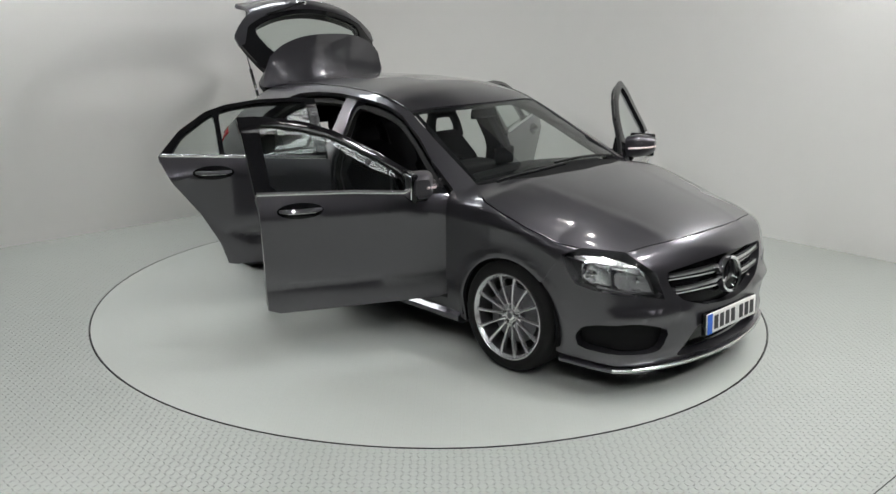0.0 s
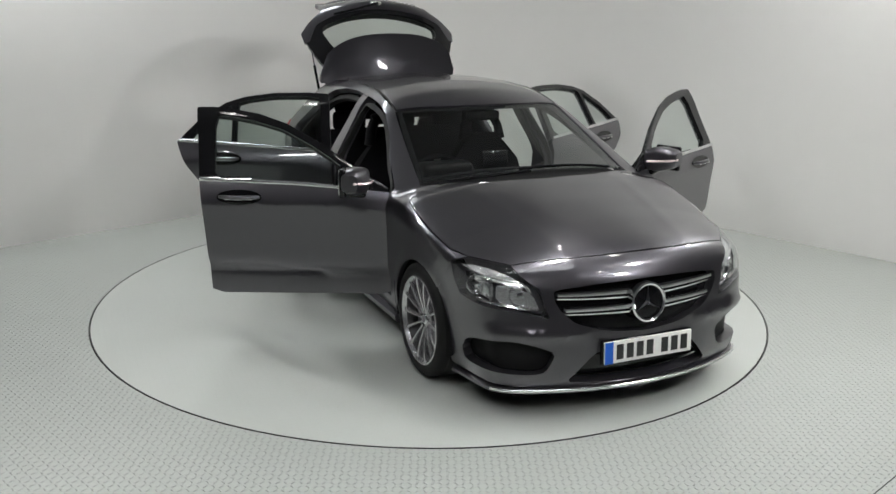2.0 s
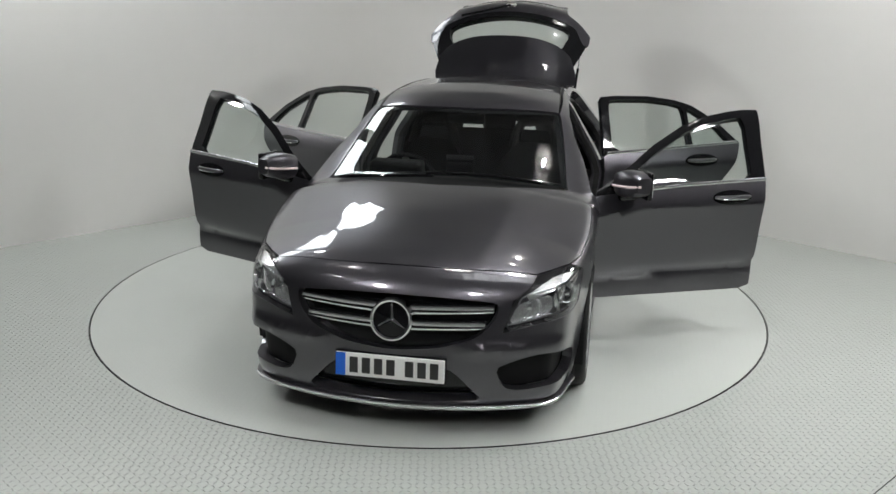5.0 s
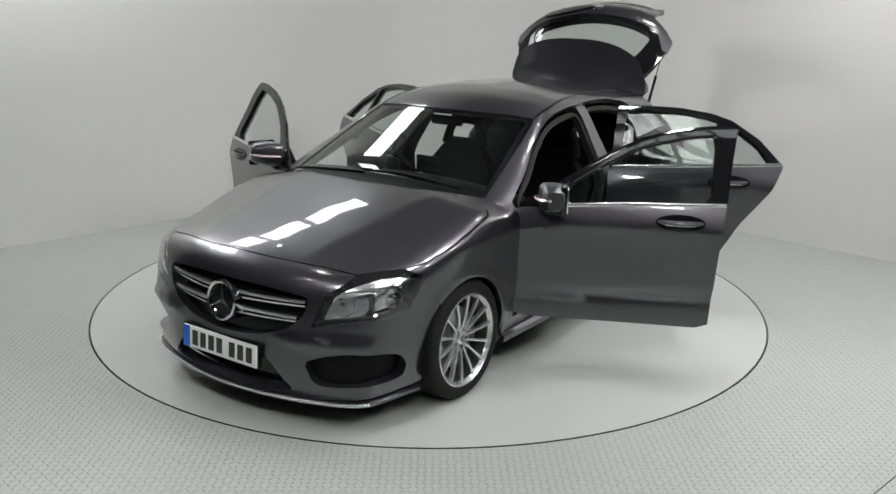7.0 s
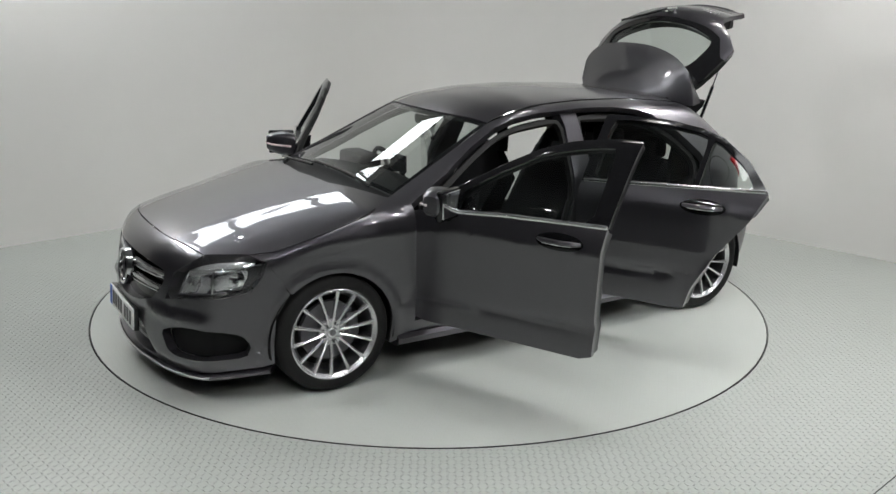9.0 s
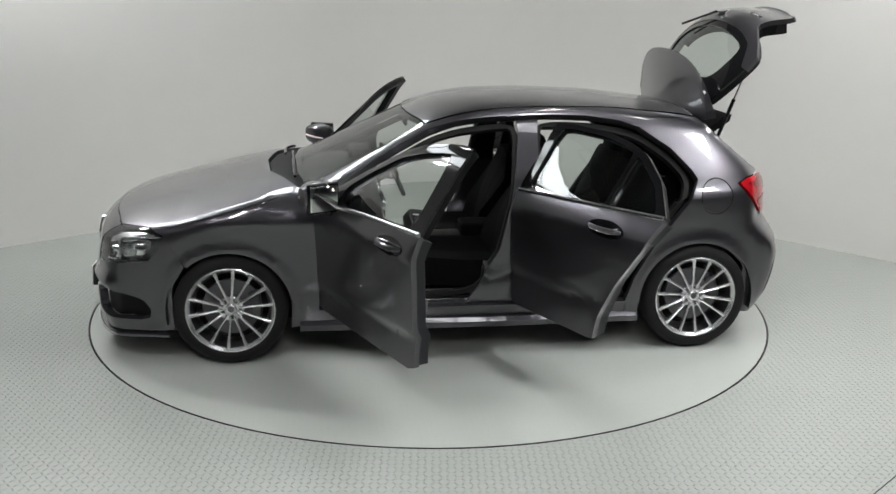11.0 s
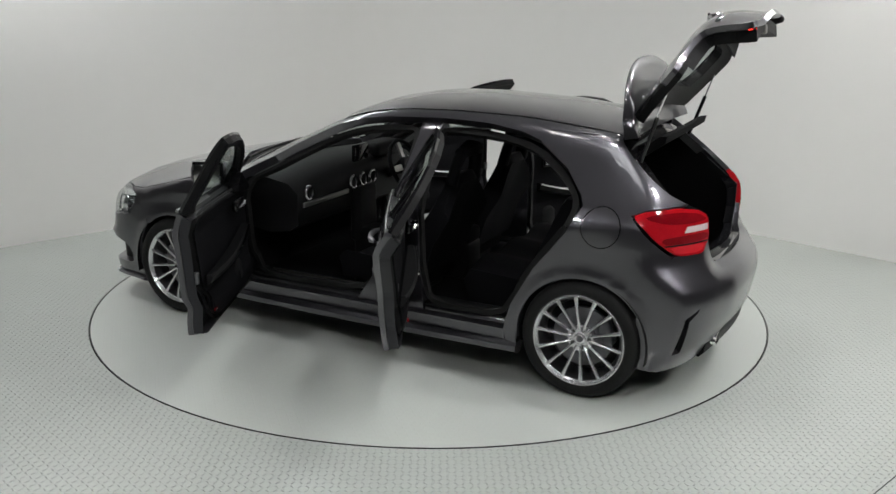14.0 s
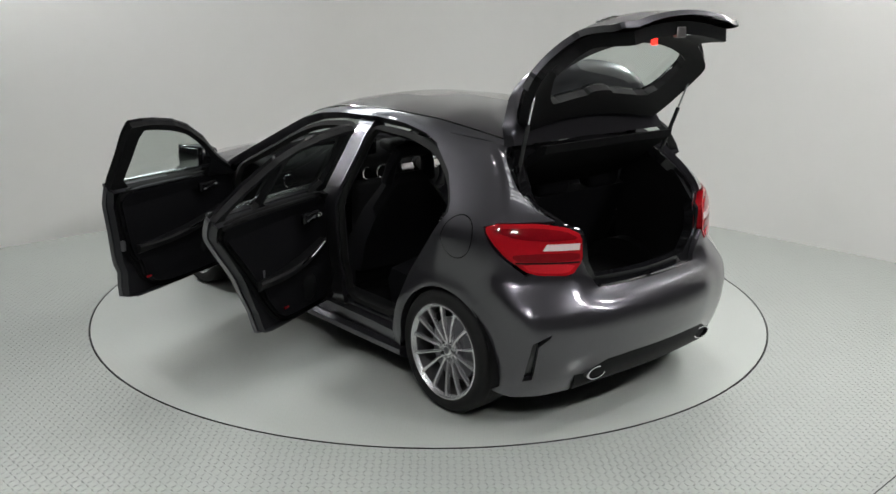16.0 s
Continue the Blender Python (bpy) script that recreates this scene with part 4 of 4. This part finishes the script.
def build_tailgate(car):
    h = (-1.40, 1.375)
    xf = Matrix.Translation((h[0], 0, h[1])) @ pose(0, 0, 0, 0, 95, 0) @ Matrix.Translation((-h[0], 0, -h[1]))
    half = [(0, 0.702), (0.30, 0.704), (0.43, 0.722), (0.45, 0.738), (0.445, 0.82), (0.47, 0.975), (0.60, 1.035), (0.665, 1.07), (0.655, 1.13), (0.61, 1.14), (0.54, 1.065), (0.4, 1.045), (0, 1.04)]
    gate = skin("tailgate", rounded(both_sides(half), 1, 0.1), "rear", PAINT, car, thick=0.03, xf=xf, label="grey tailgate swung right up")
    ring = [(0, 1.03), (0.5, 1.035), (0.66, 1.06), (0.635, 1.15), (0.56, 1.27), (0.5, 1.325), (0.3, 1.345), (0, 1.352)]
    pane = [(0, 1.07), (0.3, 1.075), (0.49, 1.09), (0.5, 1.13), (0.44, 1.22), (0.36, 1.268), (0.10, 1.275), (0.08, 1.262), (0, 1.26)]
    skin("tailgate_frame", rounded(both_sides(ring), 2, 0.2), "rear", BLACK, gate, holes=[rounded(both_sides(pane), 1)], off=-0.003, thick=0.016, xf=xf)
    skin("frame_lining", rounded(both_sides(ring), 2, 0.2), "rear", PLASTIC, gate, holes=[rounded(both_sides(pane), 1)], off=-0.019, thick=0.045, back=True, xf=xf)
    g = skin("rear_window", both_sides(frame_ring(pane, 0.0)), "rear", GLASS, gate, off=-0.012, thick=0.0, xf=xf)
    g.visible_shadow = False
    # inner lining, with a recessed pull
    lining = [(0, 0.735), (0.36, 0.735), (0.42, 0.82), (0.45, 0.985), (0.6, 1.06), (0.5, 1.06), (0, 1.055)]
    skin("tailgate_lining", both_sides(lining), "rear", PLASTIC, gate, off=-0.10, thick=-0.06, xf=xf)
    # spoiler: a curved blade over the window
    top, bot = [], []
    cols, rows = 25, 9
    for i in range(cols):
        v = -1 + 2 * i / (cols - 1)
        y = 0.575 * v
        end = -1.41 - 0.30 * (1 - abs(v) ** 2.5) ** 0.5 - 0.03
        for j in range(rows):
            x = -1.345 + (end + 1.345) * j / (rows - 1)
            z = float(np.interp(x, *ROOF_LINE)) - 0.18 * abs(y) ** 2.2 + 0.01 * (j / (rows - 1)) ** 2
            top.append((x, y, z))
            bot.append((x + 0.012 * (j > 5), y * 0.99, z - 0.014 - 0.055 * (1 - (j / (rows - 1)) ** 2)))
    idx = lambda i, j: i * rows + j
    faces = [(idx(i, j), idx(i + 1, j), idx(i + 1, j + 1), idx(i, j + 1)) for i in range(cols - 1) for j in range(rows - 1)]
    k = len(top)
    edge = [idx(i, 0) for i in range(cols)] + [idx(cols - 1, j) for j in range(1, rows)] + [idx(i, rows - 1) for i in range(cols - 2, -1, -1)] + [idx(0, j) for j in range(rows - 2, 0, -1)]
    blade = Shape().add(top + bot, faces + [tuple(q + k for q in f[::-1]) for f in faces] + [(a, b, b + k, a + k) for a, b in zip(edge, edge[1:] + edge[:1])])
    lift = Matrix.Translation((h[0], 0, h[1])) @ pose(0, 0, 0, 0, 7, 0) @ Matrix.Translation((-h[0], 0, -h[1]))
    emit("spoiler", blade, PAINT, gate, xf=lift @ xf, sharp=50)
    for s in (1, -1):
        emit("hinge_arm", Shape().tube([(-1.37, 0.36, 1.335), (-1.42, 0.36, 1.37), (-1.46, 0.36, 1.31)], 0.012, 6), BLACK, car, side=s)
    m = pose(float(lay("rear", [(0, 0.985)])[0][0]), 0, 0.985, 0, -84, 0)
    emit("badge", Shape().lathe([(0.0, 0.008), (0.02, 0.008), (0.04, 0.012), (0.046, 0.006), (0.046, -0.006)], 28, m), CHROME, gate, xf=xf)
    for k in range(4):
        y = 0.25 + 0.034 * k
        x = float(lay("rear", [(y + 0.012, 0.915)])[0][0])
        emit("model_mark", Shape().box((x - 0.004, y, 0.9), (x + 0.006, y + 0.024, 0.93), 0.002), CHROME, gate, xf=xf)
    inside = lambda y, z: float(lay("rear", [(y, z)])[0][0]) + 0.10
    x = inside(0.18, 0.80)
    emit("warning_lamp", Shape().box((x - 0.02, 0.115, 0.785), (x + 0.04, 0.142, 0.806), 0.004), REDGLOW, gate, xf=xf)
    x = inside(-0.04, 0.79)
    emit("latch", Shape().box((x - 0.03, -0.035, 0.735), (x + 0.02, 0.035, 0.765), 0.008), STEEL, gate, xf=xf)
    emit("pull_cup", Shape().box((x - 0.03, -0.16, 0.775), (x + 0.01, -0.03, 0.83), 0.008), REFLECT, gate, xf=xf)
    emit("rear_wiper", Shape().tube([(-1.945, 0.0, 1.03), (-1.90, -0.2, 1.075), (-1.86, -0.4, 1.10)], 0.008, 6), BLACK, gate, xf=xf)
    for s in (1, -1):
        a, b = Vector((-1.53, 0.56, 1.22)), Vector((-1.67, 0.60, 1.67))
        mid = a + (b - a) * 0.52
        rod = emit("gas_strut", Shape().tube([a, mid], 0.011, 10), BLACK, car, side=s)
        emit("rod", Shape().tube([mid, b], 0.005, 8), CHROME, rod, side=s)


def build_wheel(car):
    """One wheel lying about the z axis, its outer face up."""
    n = 48
    profile = [(0.23, -0.10), (0.242, -0.108), (0.27, -0.112), (0.295, -0.110), (0.308, -0.100), (0.316, -0.085), (0.318, -0.05), (0.3185, 0.0), (0.318, 0.05), (0.316, 0.085), (0.308, 0.100), (0.295, 0.110), (0.275, 0.114), (0.254, 0.113), (0.246, 0.108), (0.236, 0.098)]
    barrel = [(0.0, -0.02), (0.12, -0.03), (0.205, -0.095), (0.228, -0.10), (0.214, -0.06), (0.205, 0.0), (0.207, 0.06), (0.224, 0.09), (0.233, 0.104), (0.241, 0.112), (0.247, 0.109), (0.244, 0.1)]
    wheel = emit("wheel", Shape().lathe(barrel[7:], n), ALLOY, car, "silver multi-spoke alloy wheel", offset=False)
    emit("rim_barrel", Shape().lathe(barrel[3:8], n), BARREL, wheel, offset=False)
    emit("tyre", Shape().lathe(profile, n), RUBBER, wheel, "black low-profile tyre", offset=False)
    for g in (-0.055, -0.018, 0.018, 0.055):
        emit("groove", Shape().lathe([(0.3192, g - 0.004), (0.3195, g), (0.3192, g + 0.004)], n), GAP, wheel, offset=False)
    emit("brake_disc", Shape().lathe([(0.06, 0.0), (0.06, 0.03), (0.16, 0.03), (0.162, 0.02), (0.16, 0.0)], 40), DARKALLOY, wheel, offset=False)
    emit("brake_caliper", Shape().box((-0.165, -0.07, -0.02), (-0.10, 0.07, 0.05), 0.015), DARKALLOY, wheel, offset=False)
    # added dark disc in place of the shade behind the spokes
    emit("wheel_shade", Shape().lathe([(0.0, -0.03), (0.21, -0.04)], n), GAP, wheel, offset=False)
    spoke = Shape().rings([[(r, -w, z - 0.025), (r, -w, z - 0.004), (r, 0, z), (r, w, z - 0.004), (r, w, z - 0.025)] for r, w, z in ((0.045, 0.008, 0.075), (0.085, 0.0062, 0.084), (0.13, 0.0062, 0.093), (0.18, 0.0072, 0.100), (0.232, 0.0115, 0.103))])
    first = emit("spoke", spoke, ALLOY, wheel, offset=False)
    for k in range(1, 14):
        ob = new("spoke", first.data)
        ob.parent = wheel
        ob.matrix_basis = pose(0, 0, 0, 0, 0, 360 * k / 14)
    emit("hub", Shape().lathe([(0.03, 0.066), (0.064, 0.07), (0.071, 0.066), (0.074, 0.05), (0.074, 0.02)], 32), ALLOY, wheel, offset=False)
    emit("hub_cap", Shape().lathe([(0.0, 0.08), (0.018, 0.0795), (0.026, 0.078), (0.031, 0.072), (0.031, 0.05)], 24), SATIN, wheel, offset=False)
    emit("cap_disc", Shape().lathe([(0.0, 0.0812), (0.016, 0.081), (0.019, 0.079)], 20), DARKALLOY, wheel, offset=False)
    bolt = None
    for k in range(5):
        m = pose(0.05 * math.cos(2 * math.pi * k / 5 + 0.3), 0.05 * math.sin(2 * math.pi * k / 5 + 0.3), 0)
        if bolt is None:
            bolt = emit("wheel_bolt", Shape().lathe([(0.0, 0.0725), (0.006, 0.0725), (0.0065, 0.0745), (0.0105, 0.0745), (0.0115, 0.066)], 12), BLACK, wheel, offset=False)
            bolt.matrix_basis = m
        else:
            ob = new("wheel_bolt", bolt.data)
            ob.parent, ob.matrix_basis = wheel, m
    place = lambda x, s, turned: pose(x - AXIS[0], s * 0.765 - AXIS[1], 0.3185, -90 * s, 0, 0) @ pose(0, 0, 0, 0, 0, turned)
    wheel.matrix_basis = place(AXLE, 1, 7)
    copy_thing(wheel, place(-AXLE, 1, 19))
    copy_thing(wheel, place(AXLE, -1, 3))
    copy_thing(wheel, place(-AXLE, -1, 12))


def build_cabin(car):
    tub = Shape().box((-1.62, -0.66, 0.17), (1.0, 0.66, 0.27), 0.02)
    emit("floor_pan", tub, CARPET, car)
    emit("undertray", Shape().box((-1.6, -0.6, 0.15), (1.95, 0.6, 0.17)), PLASTIC, car)
    emit("bulkhead", Shape().box((0.96, -0.74, 0.17), (1.0, 0.74, 0.93), 0.01), CARPET, car)
    # dashboard
    dash = []
    for x, z0, z1, w in ((0.98, 0.66, 0.93, 0.72), (0.86, 0.62, 0.985, 0.73), (0.70, 0.60, 0.99, 0.735), (0.56, 0.62, 0.965, 0.73), (0.50, 0.66, 0.90, 0.72), (0.49, 0.72, 0.84, 0.70)):
        loop = []
        for i in range(9):
            y = w * (1 - 2 * i / 8)
            loop.append((x, y, z1 - 0.05 * (y / 0.73) ** 2))
        loop += [(x, -p[1], z0) for p in loop]
        dash.append(loop)
    board = emit("dashboard", Shape().rings(dash), PLASTIC, car, "black dashboard with round silver vents")
    for y in (-0.62, -0.12, 0.0, 0.12, 0.62):
        vent = Shape().lathe([(0.034, 0.0), (0.036, 0.012), (0.042, 0.014), (0.046, 0.006), (0.046, 0.0)], 24, pose(0.487, y, 0.83 if abs(y) < 0.5 else 0.85, 0, -90, 0))
        emit("air_vent", vent, CHROME, board)
    emit("centre_screen", Shape().box((0.49, -0.09, 0.955), (0.515, 0.09, 1.065), 0.008), BLACK, board)
    emit("control_panel", Shape().box((0.44, -0.12, 0.42), (0.52, 0.12, 0.79), 0.03), PLASTIC, board)
    emit("trim_strip", Shape().box((0.478, 0.18, 0.765), (0.492, 0.68, 0.795), 0.005), STEEL, board)
    emit("instrument_hood", Shape().box((0.50, -0.55, 0.93), (0.66, -0.22, 1.03), 0.03), PLASTIC, board)
    emit("centre_console", Shape().box((-0.35, -0.11, 0.27), (0.5, 0.11, 0.52), 0.035), PLASTIC, car)
    emit("console_lid", Shape().box((-0.35, -0.095, 0.50), (-0.05, 0.095, 0.60), 0.025), CLOTH, car)
    emit("gear_lever", Shape().tube([(0.25, 0, 0.5), (0.24, 0, 0.6), (0.235, 0, 0.64)], [0.012, 0.016, 0.024], 10), CHROME, car)
    # steering wheel on the right-hand side
    m = pose(0.36, -0.37, 0.87, 0, -66, 0)
    rim = [(0.185 * math.cos(2 * math.pi * i / 32), 0.185 * math.sin(2 * math.pi * i / 32), 0) for i in range(33)]
    wheel = emit("steering_wheel", Shape().tube(rim, 0.015, 8, m=m), CLOTH, car, "black steering wheel with silver spokes")
    emit("boss", Shape().lathe([(0.0, 0.03), (0.055, 0.025), (0.07, 0.0), (0.05, -0.05)], 20, m), PLASTIC, wheel)
    for a in (0, 180, 270):
        q = m @ pose(0, 0, 0, 0, 0, a + 90)
        emit("wheel_spoke", Shape().box((0.05, -0.022, -0.008), (0.18, 0.022, 0.008), 0.006, q), STEEL, wheel)
    emit("steering_column", Shape().tube([(0.38, -0.37, 0.86), (0.62, -0.37, 0.76)], 0.04, 10), PLASTIC, wheel)
    # front seats
    for y in (0.37, -0.37):
        build_seat(car, y)
    bench = Shape()
    loops = []
    for i in range(13):
        y = -0.62 + 1.24 * i / 12
        d = 0.02 * math.cos(3 * math.pi * y / 0.62)
        loops.append([(-0.62, y, 0.30), (-0.57, y, 0.45), (-0.61, y, 0.55 + d), (-0.9, y, 0.53 + d), (-1.06, y, 0.52), (-1.10, y, 0.30)])
    emit("rear_bench", bench.rings(loops), CLOTH, car, "black rear bench seat")
    loops = []
    for i in range(13):
        y = -0.62 + 1.24 * i / 12
        d = 0.02 * math.cos(3 * math.pi * y / 0.62)
        loops.append([(-0.92 + d, y, 0.44), (-1.0 + d, y, 0.7), (-1.12 + d, y, 0.96), (-1.17, y, 1.0), (-1.25, y, 0.98), (-1.16, y, 0.7), (-1.06, y, 0.42)])
    back = emit("rear_seat_back", Shape().rings(loops), CLOTH, car)
    for y in (-0.42, 0, 0.42):
        emit("headrest", Shape().box((-1.27, y - 0.13, 0.98), (-1.16, y + 0.13, 1.13), 0.04), CLOTH, back)
    # boot
    emit("boot_floor", Shape().box((-1.93, -0.5, 0.50), (-1.2, 0.5, 0.54), 0.01), CARPET, car)
    emit("boot_sill", Shape().box((-1.93, -0.39, 0.64), (-1.84, 0.39, 0.69), 0.012), PLASTIC, car)
    emit("boot_sill_plate", Shape().box((-1.92, -0.33, 0.69), (-1.86, 0.33, 0.696), 0.002), STEEL, car)
    emit("boot_panel", Shape().box((-1.90, -0.45, 0.4), (-1.87, 0.45, 0.66)), CARPET, car)
    for s in (1, -1):
        side = Shape().rings([[(-1.2, y, 0.4), (-1.86, y * 0.72, 0.4), (-1.86, y * 0.72, 0.96), (-1.66, y * 0.9, 1.08), (-1.5, y * 0.93, 1.22), (-1.36, y * 0.86, 1.30), (-1.2, y, 1.0)] for y in (0.62, 0.65)])
        emit("boot_side_trim", side, CARPET, car, side=s)
        inner = [(-1.02, 1.27), (-1.18, 1.15), (-1.27, 1.04), (-1.22, 0.9), (-1.05, 0.67), (-0.93, 0.45), (-0.93, 0.3), (-1.4, 0.3), (-1.5, 0.9), (-1.6, 1.08), (-1.42, 1.28), (-1.2, 1.33), (-0.95, 1.345), (-0.5, 1.37), (-0.5, 1.345), (-0.9, 1.305)]
        skin("quarter_trim", inner, "side", CLOTH, car, off=-0.085, thick=0.02, side=s)
    seal = [(0, 0.70), (0.39, 0.71), (0.455, 0.82), (0.48, 0.985), (0.61, 1.04), (0.645, 1.07), (0.625, 1.16), (0.55, 1.275), (0.48, 1.34), (0, 1.365)]
    inner = [(0, 0.735), (0.36, 0.74), (0.42, 0.83), (0.445, 0.99), (0.575, 1.06), (0.595, 1.08), (0.575, 1.155), (0.51, 1.26), (0.45, 1.305), (0, 1.325)]
    skin("boot_seal", both_sides(seal), "rear", BLACK, car, holes=[both_sides(inner)], off=-0.03, thick=0.05)
    shelf = Shape().rings([[(-1.26, y, 1.05), (-1.27, y, 1.08), (-1.60, y, 1.345), (-1.64, y, 1.35), (-1.63, y, 1.31)] for y in (-0.49, -0.47, 0.47, 0.49)])
    emit("parcel_shelf", shelf, CARPET, car)
    for x0, y0, y1 in ((1.07, 0.55, -0.1), (1.085, -0.05, -0.62)):
        pts = [lay("top", [(x0 - 0.1 * abs(0.3 + y) - 0.03 * q / 6, y0 + (y1 - y0) * q / 6)])[0] for q, y in ((q, y0 + (y1 - y0) * q / 6) for q in range(7))]
        emit("wiper", Shape().tube([(p[0], p[1], p[2] + 0.014) for p in pts], 0.009, 6), BLACK, car)
    emit("rear_view_mirror", Shape().box((0.30, -0.12, 1.235), (0.325, 0.12, 1.295), 0.015), BLACK, car)


def build_seat(car, y0):
    pan = []
    for i in range(11):
        y = y0 - 0.255 + 0.51 * i / 10
        e = abs(i - 5) / 5
        up = 0.055 * max(0, e - 0.55) / 0.45
        pan.append([(-0.26, y, 0.34), (0.24, y, 0.36), (0.27, y, 0.42 + up), (0.22, y, 0.475 + up), (0.0, y, 0.455 + up), (-0.26, y, 0.45 + up)])
    seat = emit("front_seat", Shape().rings(pan), CLOTH, car, "black sports seat with open headrest")
    back = []
    for i in range(11):
        y = y0 - 0.265 + 0.53 * i / 10
        e = abs(i - 5) / 5
        f = 0.07 * max(0, e - 0.55) / 0.45
        h = 1.02 - 0.18 * max(0, e - 0.45) / 0.55
        w = 0.5 * (h - 0.45)
        back.append([(-0.22 + f, y, 0.44), (-0.28 + f, y, 0.44 + w), (-0.40 + f * 0.5, y, h), (-0.45, y, h + 0.01), (-0.48, y, h - 0.04), (-0.38, y, 0.44 + w), (-0.32, y, 0.44)])
    emit("backrest", Shape().rings(back), CLOTH, seat)
    head = Shape()
    for s in (-1, 1):
        head.tube([(-0.435, y0 + s * 0.15, 0.98), (-0.455, y0 + s * 0.135, 1.08), (-0.47, y0 + s * 0.10, 1.15)], [0.045, 0.04, 0.04], 10, 0.8)
    head.tube([(-0.475, y0 - 0.12, 1.155), (-0.475, y0, 1.175), (-0.475, y0 + 0.12, 1.155)], [0.035, 0.045, 0.035], 10, 1.1)
    emit("headrest", head, CLOTH, seat)
    emit("seat_base", Shape().box((-0.22, y0 - 0.2, 0.27), (0.2, y0 + 0.2, 0.35), 0.02), PLASTIC, seat)


def build_turntable():
    disc = Shape().lathe([(0.0, 0.0), (1.1, 0.0), (2.2375, 0.0), (2.2375, -0.05)], 128)
    ob = tagged(emit("turntable", disc, DISC, offset=False, sharp=30), "round pale grey painted turntable flush with the floor", "turntable")
    emit("rim", Shape().lathe([(2.2335, 0.0), (2.2335, 0.0012), (2.239, 0.0012), (2.239, -0.02)], 128), GAP, ob, offset=False)
    return ob


build_room()
build_lights()
table = build_turntable()
car = tagged(new("car"), "dark grey metallic hatchback with all doors and tailgate open", "car")
build_body(car)
build_lamps(car)
for flank in (1, -1):
    build_door(car, flank, False)
    build_door(car, flank, True)
build_tailgate(car)
build_wheel(car)
build_cabin(car)


def motions():
    """The turntable carries the car round, clockwise from above."""
    rows = [(0.0, -46.7), (0.25, -48.2), (0.5, -50.2), (1.0, -55.25), (1.5, -60.9), (2.0, -66.75), (2.5, -72.5), (3.0, -78.45), (3.5, -84.3), (4.5, -96.1), (5.5, -108.2), (6.0, -114.2), (6.5, -120.0), (7.0, -125.9), (7.5, -131.6),
            (8.0, -137.45), (8.5, -143.3), (9.0, -149.3), (10.0, -161.5), (11.0, -173.4), (11.5, -179.15), (12.0, -184.8), (12.5, -190.45), (13.0, -196.2), (13.5, -201.85), (14.0, -207.55), (14.5, -213.1), (15.0, -218.8), (15.5, -224.3), (16.0, -230.1)]
    for thing in (table, car):
        walk(thing, [(t, pose(0, 0, 0, 0, 0, a)) for t, a in rows])


motions()
